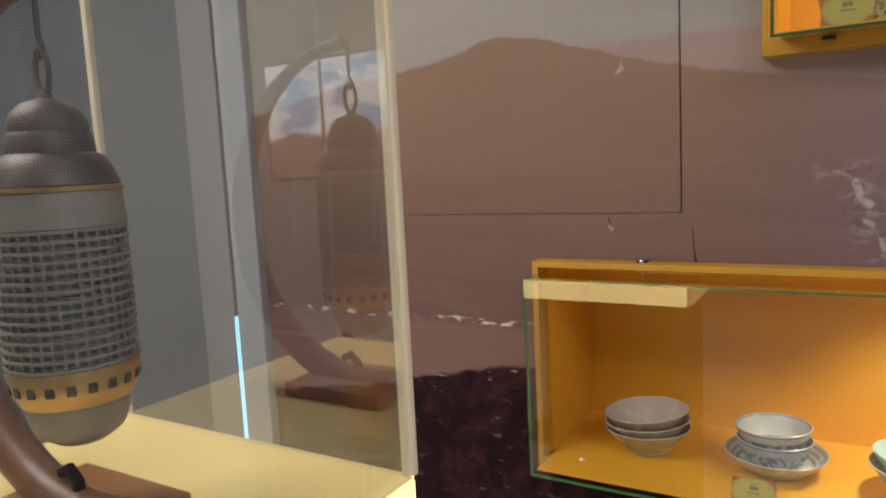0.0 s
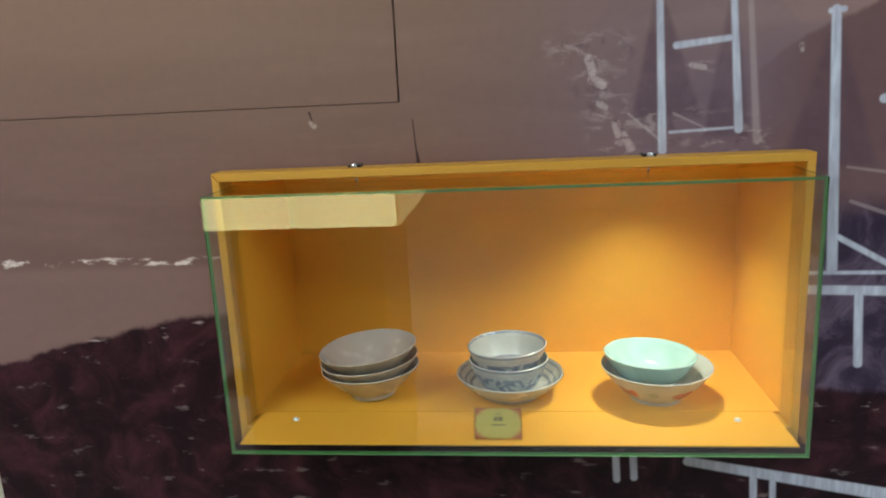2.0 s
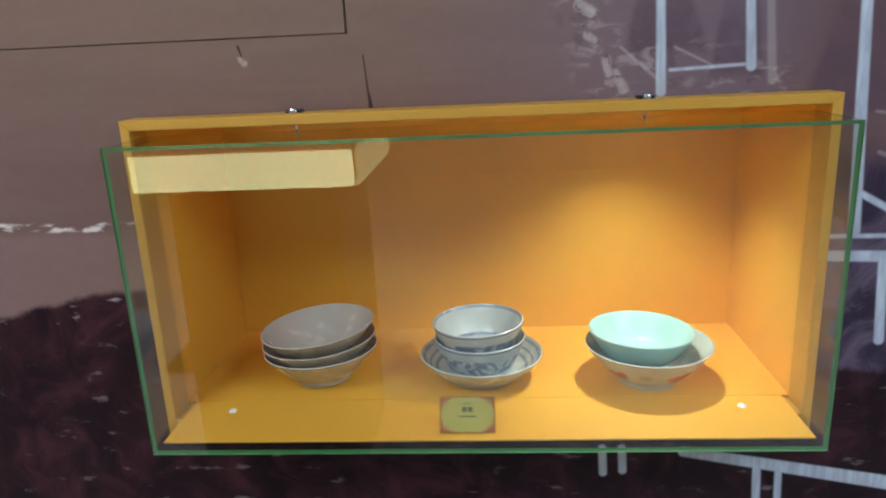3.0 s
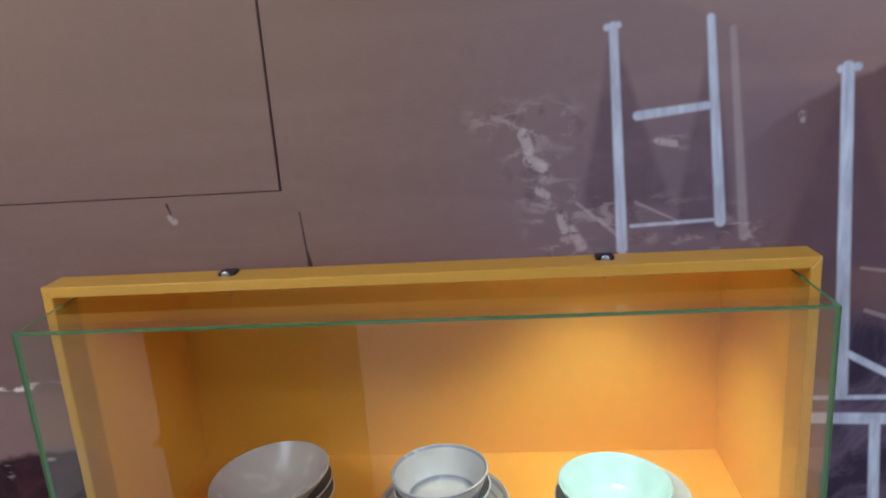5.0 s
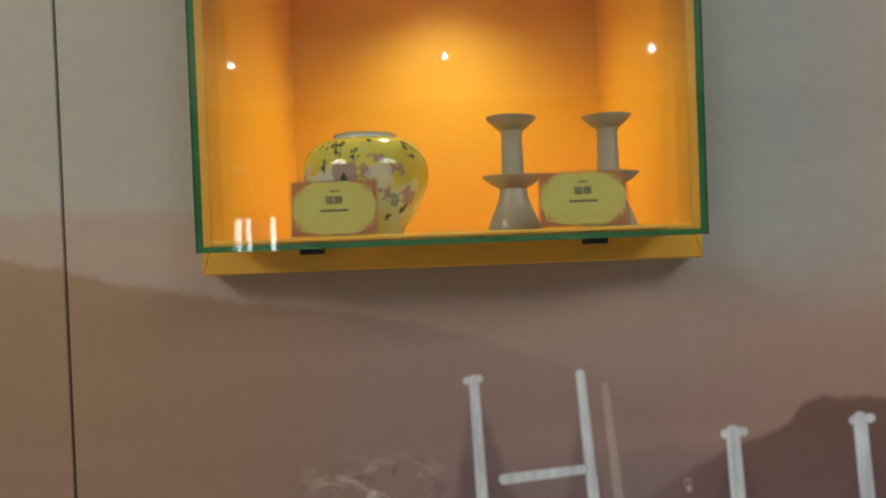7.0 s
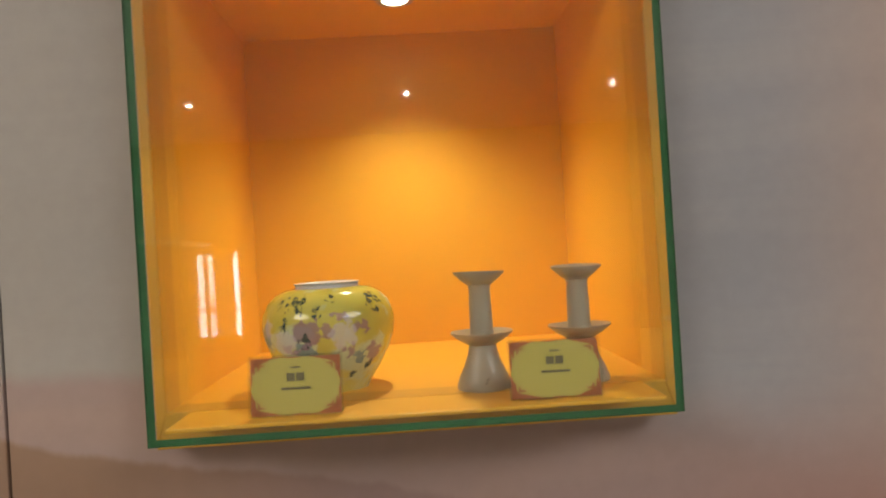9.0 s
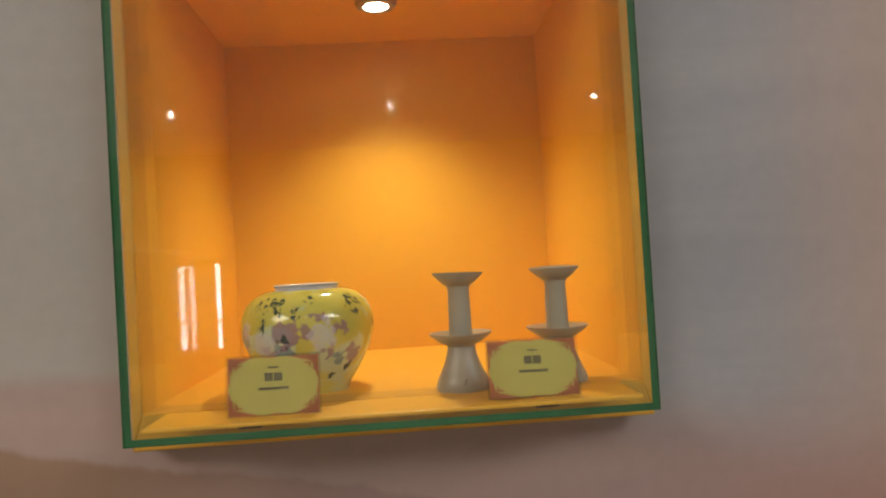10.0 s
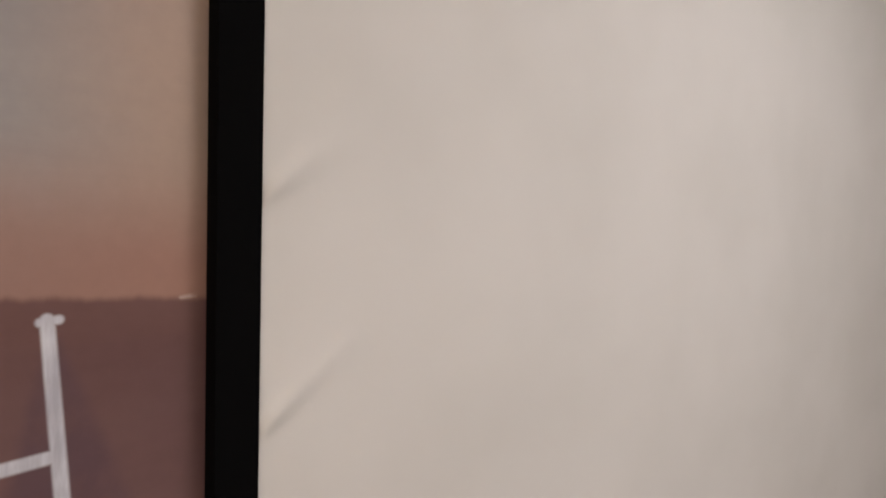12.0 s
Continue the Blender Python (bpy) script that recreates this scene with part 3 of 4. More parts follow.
def pierced_wall(x0, x1, z0, z1, holes, depth, cuts=()):
    """A wall sheet at y = 0 with rectangular openings, thickened to the back."""
    bm = bmesh.new()
    xs = sorted({x0, x1, *cuts, *(h["x0"] for h in holes), *(h["x1"] for h in holes)})
    zs = sorted({z0, z1, *(h["z0"] for h in holes), *(h["z1"] for h in holes)})
    grid = {(x, z): bm.verts.new((x, 0, z)) for x in xs for z in zs}
    for xa, xb in zip(xs, xs[1:]):
        for za, zb in zip(zs, zs[1:]):
            cx, cz = (xa + xb) / 2, (za + zb) / 2
            if not any(h["x0"] < cx < h["x1"] and h["z0"] < cz < h["z1"] for h in holes):
                bm.faces.new((grid[xa, za], grid[xb, za], grid[xb, zb], grid[xa, zb]))
    bmesh.ops.delete(bm, geom=[v for v in bm.verts if not v.link_faces], context="VERTS")
    out = bmesh.ops.extrude_face_region(bm, geom=list(bm.faces))
    bmesh.ops.translate(bm, vec=(0, depth, 0), verts=[v for v in out["geom"] if isinstance(v, bmesh.types.BMVert)])
    return bm


def grown(c):
    """An opening a little larger than a case's lining boards."""
    return dict(x0=c["x0"] - 0.014, x1=c["x1"] + 0.014, z0=c["z0"] - 0.014, z1=c["z1"] + 0.014)


bm = pierced_wall(-1.46, ROOM_RIGHT, 0.0, ROOM_TOP, [grown(LOW), grown(HIGH), HATCH], 0.06, (PRINT_SPLIT,))
for f in bm.faces:
    f.material_index = 1 if f.calc_center_median().x > PRINT_SPLIT else 0
wall_mural = part("wall_north", bm, (HILL_PRINT, YARD_PRINT))
tagged(wall_mural, "wall covered with a faded brown photographic landscape mural", "wall", kind="structure")
# the access panel in the mural, with open joints round it
hatch = part("access_panel", box((HATCH["x0"] + 0.0012, -0.0015, HATCH["z0"] + 0.0013), (HATCH["x1"] - 0.0030, 0.018, HATCH["z1"] - 0.003), 0.0012), HILL_PRINT)
tagged(hatch, "flush access panel printed with the brown mural", "access panel", kind="structure")
backing = part("panel_recess", box((HATCH["x0"] - 0.02, 0.062, HATCH["z0"] - 0.02), (HATCH["x1"] + 0.02, 0.07, HATCH["z1"] + 0.02)), DARK_BASE)
tagged(backing, "dark recess behind the access panel", "wall", kind="structure")

pilaster = part("trim_corner", box((-1.575, -0.030, 0.0), (-1.462, 0.06, ROOM_TOP), 0.004), PALE_TRIM)
tagged(pilaster, "pale grey upright trim at the mural's end", "trim", kind="structure")
jamb = part("trim_jamb", box((-1.74, -0.03, 0.0), (-1.589, 0.06, ROOM_TOP), 0.004), plain("mid_grey_trim_paint", (0.27, 0.275, 0.29), 0.5, size=0.3, amount=0.1))
tagged(jamb, "mid grey upright door jamb", "trim", kind="structure")
gap = part("daylight_gap", box((-1.589, -0.031, 0.0), (-1.575, -0.027, 0.88)), DAYLIGHT)
tagged(gap, "narrow gap with blue daylight between trim and jamb", "gap", kind="structure")
gap_top = part("trim_gap", box((-1.589, -0.020, 0.881), (-1.575, -0.014, ROOM_TOP)), DARK_BASE)
tagged(gap_top, "dark joint between trim and jamb", "trim", kind="structure")
grey = part("wall_grey", box((ROOM_LEFT, 0.0, 0.0), (-1.742, 0.06, ROOM_TOP)), GREY_WALL)
tagged(grey, "blue-grey painted wall beyond the mural", "wall", kind="structure")

WIN = dict(x0=-1.78, x1=-1.34, z0=1.0, z1=1.85)
left = part("wall_west", box((ROOM_LEFT - 0.1, ROOM_BACK, 0), (ROOM_LEFT, 0.06, ROOM_TOP)), WHITE_WALL)
right = part("wall_east", box((ROOM_RIGHT, ROOM_BACK, 0), (ROOM_RIGHT + 0.1, 0.06, ROOM_TOP)), WHITE_WALL)
south_bm = pierced_wall(ROOM_LEFT - 0.1, ROOM_RIGHT + 0.1, 0.0, ROOM_TOP, [WIN], 0.15)
bmesh.ops.translate(south_bm, vec=(0, ROOM_BACK - 0.15, 0), verts=south_bm.verts)
south = part("wall_south", south_bm, WHITE_WALL)
for ob, text in ((left, "plain off-white side wall"), (right, "plain off-white side wall"), (south, "plain off-white back wall with a small window")):
    tagged(ob, text, "wall", kind="structure")
floor = part("floor", box((ROOM_LEFT - 0.1, ROOM_BACK - 0.15, -0.1), (ROOM_RIGHT + 0.1, 0.4, 0.0)), FLOOR_TILE)
tagged(floor, "plain grey tiled gallery floor", "floor", kind="structure")
ceiling = part("ceiling", box((ROOM_LEFT - 0.1, ROOM_BACK - 0.15, ROOM_TOP), (ROOM_RIGHT + 0.1, 0.4, ROOM_TOP + 0.1)), CEILING_PAINT)
tagged(ceiling, "plain white ceiling with small downlights", "ceiling", kind="structure")

window = thing("window_1", "small two-light window with white bars and bright sky", "window", kind="structure")
bm = bmesh.new()
for a, b in (((WIN["x0"], WIN["z0"]), (WIN["x0"] + 0.03, WIN["z1"])), ((WIN["x1"] - 0.03, WIN["z0"]), (WIN["x1"], WIN["z1"])), ((-1.68, WIN["z0"]), (-1.65, WIN["z1"])), ((-1.59, WIN["z0"]), (-1.42, WIN["z1"])),
             ((WIN["x0"], WIN["z0"]), (WIN["x1"], WIN["z0"] + 0.05)), ((WIN["x0"], WIN["z1"] - 0.05), (WIN["x1"], WIN["z1"])), ((WIN["x0"], 1.28), (WIN["x1"], 1.31))):
    add_box(bm, (a[0], ROOM_BACK - 0.1, a[1]), (b[0], ROOM_BACK - 0.05, b[1]), 0.003)
part("window_frame", bm, WHITE_PLASTIC, window)
part("pane", box((WIN["x0"], ROOM_BACK - 0.078, WIN["z0"]), (WIN["x1"], ROOM_BACK - 0.072, WIN["z1"])), PANE, window).visible_shadow = False
backdrop = part("backdrop", box((WIN["x0"] - 0.2, ROOM_BACK - 0.32, WIN["z0"] - 0.2), (WIN["x1"] + 0.2, ROOM_BACK - 0.3, WIN["z1"] + 0.2)), WINDOW_SKY)
tagged(backdrop, "bright sky outside the window", "sky", kind="structure")

# glowing bodies of the added fill lamps, kept out of view
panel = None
for lx, ly, _, _ in ADDED_PANELS:
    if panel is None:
        panel = thing("added_fill_panel", "large square white glowing panel, unseen, added overhead as soft fill", "ceiling light", (lx, ly, ROOM_TOP), group="ceiling light panels")
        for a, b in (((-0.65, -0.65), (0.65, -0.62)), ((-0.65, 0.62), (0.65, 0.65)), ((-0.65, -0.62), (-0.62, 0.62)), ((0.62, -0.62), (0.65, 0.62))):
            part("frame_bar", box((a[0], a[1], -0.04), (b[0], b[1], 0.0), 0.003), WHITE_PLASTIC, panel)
        part("diffuser", box((-0.62, -0.62, -0.030), (0.62, 0.62, -0.0005)), FILL_PANEL_WHITE, panel, "evenly glowing diffuser")
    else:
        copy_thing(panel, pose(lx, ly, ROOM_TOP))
first = None
for lx, ly in CEILING_LIGHTS:
    if first is None:
        first = thing("downlight", "small round recessed ceiling downlight, lit", "downlight", (lx, ly, ROOM_TOP), group="ceiling downlights")
        part("rim", lathe([(0.016, -0.004), (0.04, -0.010), (0.045, 0.0), (0.016, 0.0), (0.016, -0.004)], 32), WHITE_PLASTIC, first, smooth=True)
        part("lens", lathe([(0, -0.002), (0.016, -0.002), (0.016, 0.0), (0, 0.0)], 32), ROOM_GLOW, first)
    else:
        copy_thing(first, pose(lx, ly, ROOM_TOP))


# ---- the two wall cases ----
def niche(parent, c):
    """Five painted boards that line the recess."""
    t = 0.012
    front = 0.002
    part("back_board", box((c["x0"] - t, c["back"], c["z0"] - t), (c["x1"] + t, c["back"] + t, c["z1"] + t)), CASE_PAINT, parent)
    part("side_board", box((c["x0"] - t, front, c["z0"] - t), (c["x0"], c["back"], c["z1"] + t)), CASE_PAINT, parent)
    part("side_board", box((c["x1"], front, c["z0"] - t), (c["x1"] + t, c["back"], c["z1"] + t)), CASE_PAINT, parent)
    part("floor_board", box((c["x0"], front, c["z0"] - t), (c["x1"], c["back"], c["z0"])), CASE_PAINT, parent)
    part("top_board", box((c["x0"], front, c["z1"]), (c["x1"], c["back"], c["z1"] + t)), CASE_PAINT, parent)


def frame_ring(parent, x0, x1, z0, z1, c, out):
    """The lacquered lip round the recess, mitred at its corners, proud of the wall."""
    bars = []
    corners_out = [(x0, z0), (x1, z0), (x1, z1), (x0, z1)]
    corners_in = [(c["x0"], c["z0"]), (c["x1"], c["z0"]), (c["x1"], c["z1"]), (c["x0"], c["z1"])]
    for i in range(4):
        j = (i + 1) % 4
        bm = bmesh.new()
        quad = [corners_out[i], corners_out[j], corners_in[j], corners_in[i]]
        fr = [bm.verts.new((x, -out, z)) for x, z in quad]
        bk = [bm.verts.new((x, 0.002, z)) for x, z in quad]
        bm.faces.new(fr)
        bm.faces.new(bk[::-1])
        for k in range(4):
            bm.faces.new((fr[k], bk[k], bk[(k + 1) % 4], fr[(k + 1) % 4]))
        bmesh.ops.bevel(bm, geom=[e for e in bm.edges if abs(e.verts[0].co.y + out) < 1e-5 and abs(e.verts[1].co.y + out) < 1e-5], offset=0.0015, segments=1, affect="EDGES")
        bars.append(part("frame_bar", bm, FRAME_PAINT, parent))
    return bars


def glass_sheet(lo, hi, thin, middle, skins, parent, seat=False):
    """A pane between two corners: glossy outside, clear inside, tinted polished edges."""
    bm = box(lo, hi)
    for f in bm.faces:
        f.normal_update()
        out = f.normal.dot(f.calc_center_median() - middle) > 0
        f.material_index = (0 if out else 1) if abs(f.normal[thin]) > 0.9 else 2
        if seat and thin != 1 and (f.normal.y > 0.9 or f.normal.z < -0.9 or (thin == 2 and abs(f.normal.x) > 0.9)):
            f.material_index = 1
    ob = part("pane", bm, skins, parent)
    ob.visible_shadow = False
    return ob


def glass_cap(name, label, x0, x1, z0, z1, y0, y1, group, edge=0.005, rim=None):
    """A cap of five glass panes with green polished edges."""
    t = edge
    cap = thing(name, label, "glass cover", group=group)

    middle = Vector(((x0 + x1) / 2, (y0 + y1) / 2 + 0.1, (z0 + z1) / 2))

    def pane(lo, hi, thin):
        return glass_sheet(lo, hi, thin, middle, (PANE, SKIN, rim or GLASS_EDGE), cap, True)

    pane((x0, y0, z0), (x1, y0 + t, z1), 1)
    pane((x0, y0 + t, z0), (x0 + t, y1, z1), 0)
    pane((x1 - t, y0 + t, z0), (x1, y1, z1), 0)
    pane((x0 + t, y0 + t, z0), (x1 - t, y1, z0 + t), 2)
    pane((x0 + t, y0 + t, z1 - t), (x1 - t, y1, z1), 2)
    return cap


def ceiling_spot(at, group):
    spot = thing("case_spotlight", "small round recessed spotlight in the case's top, lit", "spotlight", at, group=group)
    part("bezel", lathe([(0.018, -0.006), (0.026, -0.006), (0.030, 0.0), (0.018, 0.0), (0.018, -0.006)], 32), STEEL, spot, smooth=True)
    part("lens", lathe([(0, -0.003), (0.018, -0.003), (0.018, 0.0), (0, 0.0)], 24), LENS_GLOW, spot)
    return spot


lower_case = thing("wall_case", "wide orange-yellow recessed wall display case with lacquered frame", "display case", group="wall cases")
niche(lower_case, LOW)
frame_ring(lower_case, -0.5215, 0.5185, 0.566, 1.0935, dict(LOW, z0=0.600), 0.052)
part("shelf_board", box((-0.492, -0.130, 0.6027), (0.492, 0.0015, 0.6055), 0.0006), CASE_PAINT, lower_case)
glass_cap("glass_cover", "wide five-sided glass cover projecting from the lower case", -0.498, 0.498, 0.5975, 1.0665, -0.155, -0.012, "glass covers", rim=LOW_EDGE)
ceiling_spot((LOWER_SPOT[0], LOWER_SPOT[1], LOW["z1"]), "case spotlights")

upper_case = thing("wall_case", "narrow upright orange-yellow recessed wall display case", "display case", group="wall cases")
niche(upper_case, HIGH)
part("shelf_board", box((0.0225, -0.112, 1.5478), (0.4795, 0.0, 1.5515), 0.001), CASE_PAINT, upper_case)
frame_ring(upper_case, -0.012, 0.514, 1.516, 2.072, HIGH, 0.040)
glass_cap("glass_cover", "upright five-sided glass cover projecting from the upper case", 0.0135, 0.4885, 1.5405, 2.041, -0.130, -0.012, "glass covers", 0.0055)
ceiling_spot((UPPER_SPOT[0], UPPER_SPOT[1], HIGH["z1"]), "case spotlights")


def clip(at, turn=0.0, flip=1):
    """A small dark clamp with a bright screw that holds a cover to its frame."""
    c = thing("cover_clip", "small dark clamp" + (" with bright screw head on the frame" if flip > 0 else " under the upper glass cover"), "clip", at, turn, group="cover clips")
    plate = part("plate", box((-0.012, -0.012, 0.0 if flip > 0 else -0.006), (0.012, 0.010 if flip > 0 else 0.0115, 0.006 if flip > 0 else 0.0), 0.0015), DARK_METAL, c)
    if flip < 0:
        return c
    screw = lathe([(0, 0.0), (0.0055, 0.0), (0.0055, 0.003), (0.003, 0.0045), (0, 0.0045)], 16)
    bmesh.ops.transform(screw, matrix=pose(0.0, -0.012, 0.003 * flip, 90, 0, 0), verts=screw.verts)
    part("screw", screw, STEEL, plate, smooth=True)
    part("rod", lathe([(0, 0.0), (0.002, 0.0), (0.002, -0.0255), (0, -0.0255)], 10), STEEL, c)
    return c


clip((-0.263, -0.016, 1.092))
clip((0.254, -0.016, 1.092))
clip((0.106, -0.045, 1.5405), flip=-1)
clip((0.400, -0.045, 1.5405), flip=-1)

for sx in (-0.415, 0.418):
    s = thing("floor_pad", "tiny white screw cap on the case floor", "screw cap", (sx, -0.034, LOW["z0"]), group="screw caps")
    part("cap", lathe([(0, 0.004), (0.004, 0.0035), (0.007, 0.0), (0, 0.0)], 16), WHITE_PLASTIC, s, smooth=True)


def name_card(at, turn, lean, width, height, group):
    """A yellow caption card with red fretwork corners in a clear holder; its writing is too small to read."""
    c = thing("caption_card", "yellow caption card with red fretwork corners, standing in a clear holder", "label", at, turn, group=group)
    tilt = pose(0, 0, 0.001, -lean, 0, 0)

    def flat(name, boxes, material, label="", under=None):
        bm = bmesh.new()
        for lo, hi in boxes:
            add_box(bm, lo, hi)
        bmesh.ops.transform(bm, matrix=tilt, verts=bm.verts)
        return part(name, bm, material, under or c, label)

    w, h = width / 2, height
    card = flat("card", [((-w, -0.0005, 0.0), (w, 0.0005, h))], CARD_RED)
    # the yellow cartouche: a stepped octagon over the red ground
    bm = bmesh.new()
    pts = []
    for a in range(40):
        ang = 2 * math.pi * a / 40
        cx, cz = math.cos(ang), math.sin(ang)
        k = 1.0 / max((abs(cx) ** 3.4 + abs(cz) ** 3.4) ** (1 / 3.4), 1e-6)
        ripple = 1.0 - 0.035 * (1 if (a // 2) % 2 else 0)
        pts.append((cx * k * w * 0.995 * ripple, cz * k * h * 0.498 * ripple + h / 2))
    fr = [bm.verts.new((x, -0.0012, z)) for x, z in pts]
    bk = [bm.verts.new((x, -0.0004, z)) for x, z in pts]
    bm.faces.new(fr)
    for i in range(40):
        bm.faces.new((fr[i], bk[i], bk[(i + 1) % 40], fr[(i + 1) % 40]))
    bmesh.ops.transform(bm, matrix=tilt, verts=bm.verts)
    part("cartouche", bm, CARD_YELLOW, card, "plain yellow field")
    for sx in (-1, 1):
        for sz in (0, 1):
            lines = []
            for u, v, lu, lv in ((0.03, 0.04, 0.16, 0.03), (0.03, 0.04, 0.022, 0.24), (0.08, 0.12, 0.08, 0.03), (0.08, 0.12, 0.020, 0.10)):
                xa, xb = sorted((sx * w * (1 - 2 * u), sx * w * (1 - 2 * (u + lu))))
                za, zb = (v * h, (v + lv) * h) if sz == 0 else (h * (1 - v - lv), h * (1 - v))
                lines.append(((xa, -0.0020, za), (xb, -0.0012, zb)))
            flat("corner_ornament", lines, CARD_RED, "red fretwork corner lines", card)
    flat("writing", [((-0.10 * w, -0.0019, 0.80 * h), (0.12 * w, -0.0013, 0.835 * h)), ((-0.19 * w, -0.0019, 0.58 * h), (-0.01 * w, -0.0013, 0.72 * h)), ((0.02 * w, -0.0019, 0.58 * h), (0.20 * w, -0.0013, 0.72 * h)),
                     ((-0.32 * w, -0.0019, 0.43 * h), (0.34 * w, -0.0013, 0.475 * h))], CARD_INK, "small grey bars of unreadable writing", card)
    flat("holder", [((-w - 0.002, -0.0045, -0.001), (w + 0.002, -0.0030, h + 0.002)), ((-w - 0.002, 0.0015, -0.001), (w + 0.002, 0.003, h + 0.002))], ACRYLIC).visible_shadow = False
    part("foot", box((-w, -0.004, -0.001), (w, 0.022, 0.001), 0.0006), ACRYLIC, c).visible_shadow = False
    return c


name_card((-0.018, -0.112, 0.6065), 0, 24, 0.083, 0.053, "caption cards")
name_card((0.137, -0.092, 1.5525), -2, 8, 0.084, 0.053, "caption cards")
name_card((0.381, -0.094, 1.5525), -3, 10, 0.084, 0.053, "caption cards")


# ---- pottery ----
def bowl_profile(radius, height, foot, thick=0.004, flare=0.0):
    """Outside up from the foot ring, over the lip, and down the inside."""
    pts = [(0, 0.003), (foot * 0.82, 0.003), (foot * 0.86, 0.0), (foot, 0.0), (foot, 0.008)]
    for i in range(1, 11):
        k = i / 10
        pts.append((foot + (radius - foot) * (k ** (0.62 + flare)), 0.008 + (height - 0.008) * k))
    pts += [(radius - thick * 0.5, height + thick * 0.4), (radius - thick, height - 0.001)]
    for i in range(9, 0, -1):
        k = i / 10
        pts.append((max(foot + (radius - foot) * (k ** (0.62 + flare)) - thick, foot * 0.7), 0.012 + (height - 0.012) * k))
    pts.append((0, 0.011))
    return pts


def bowl(name, label, at, tilt, radius, height, foot, material, group, seed, flare=0.0, thick=0.004, inside=None):
    steps = 64
    bm = lathe(bowl_profile(radius, height, foot, thick, flare), steps, 0.006, seed)
    bm.faces.ensure_lookup_table()
    for i, f in enumerate(bm.faces):
        f.material_index = 1 if inside is not None and i >= 15 * steps else 0
    ob = part(name, bm, (material, inside or material), smooth=True)
    ob.matrix_world = pose(*at, *tilt) @ Matrix.Scale(0.953, 4)
    return tagged(ob, label, "bowl", group)


floor_z = LOW["z0"] + 0.0005
for i, (dz, tx, ty) in enumerate(((0.0, -1.0, -2.0), (0.021, -1.5, -3.2), (0.046, -2.5, -4.5))):
    bowl("bowl", "greyish white porcelain bowl, one of a nested leaning stack", (-0.285, 0.090, floor_z + 0.953 * dz + (0.0015 if i == 0 else 0.0)), (tx, ty, 20 * i), 0.1065, 0.062, 0.050, PORCELAIN, "stacked white bowls", 3 + i, 0.16, inside=PLAIN_PORCELAIN)

saucer = bowl("saucer", "blue-rimmed white porcelain saucer under two small bowls", (0.002, 0.092, floor_z), (0, 0, 0), 0.114, 0.048, 0.064, SAUCER_GLAZE, "", 11, -0.05, inside=SAUCER_INSIDE)
tagged(saucer, category="saucer")
bowl("small_bowl", "small blue and white porcelain bowl standing in a saucer", (0.0, 0.092, floor_z + 0.0115), (0, 0, 40), 0.084, 0.067, 0.054, BLUE_WHITE, "small blue and white bowls", 12, 0.0, inside=RINGED_INSIDE)
bowl("small_bowl", "small blue and white porcelain bowl nested in another", (-0.001, 0.092, floor_z + 0.041), (-0.5, 1.5, 170), 0.084, 0.067, 0.054, BLUE_WHITE, "small blue and white bowls", 13, 0.0, inside=RINGED_INSIDE)

bowl("large_bowl", "white porcelain bowl with red painted flowers", (0.291, 0.070, floor_z), (0, 0, 0), 0.1125, 0.071, 0.052, RED_WHITE, "", 14, 0.10, inside=PALE_INSIDE)
bowl("celadon_bowl", "pale blue-green glazed bowl nested in a larger bowl", (0.277, 0.074, floor_z + 0.0295), (-1.0, 2.0, 0), 0.094, 0.063, 0.046, CELADON, "", 15, -0.05)

vase_at = (0.154, 0.050, HIGH["z0"])
vase = thing("jar", "squat round yellow porcelain jar painted with blossoms", "jar", vase_at)
vase.scale = (1.0, 1.0, 0.99)
body = [(0, 0.004), (0.036, 0.004), (0.038, 0.0), (0.042, 0.0), (0.044, 0.006), (0.055, 0.022), (0.066, 0.042), (0.0725, 0.060), (0.0740, 0.073), (0.0725, 0.086), (0.067, 0.098), (0.058, 0.107), (0.047, 0.112), (0.038, 0.1135)]
part("body", lathe(body, 64, 0.003, 5), FLOWER_GLAZE, vase, smooth=True)
part("neck", lathe([(0.0385, 0.112), (0.0355, 0.1135), (0.0350, 0.1165), (0.0372, 0.1190), (0.0345, 0.1195), (0.032, 0.117), (0.033, 0.100), (0.05, 0.085), (0.06, 0.05), (0, 0.012)], 64, 0.003, 5), LIP_GLAZE, vase, "bluish white neck and lip", smooth=True)


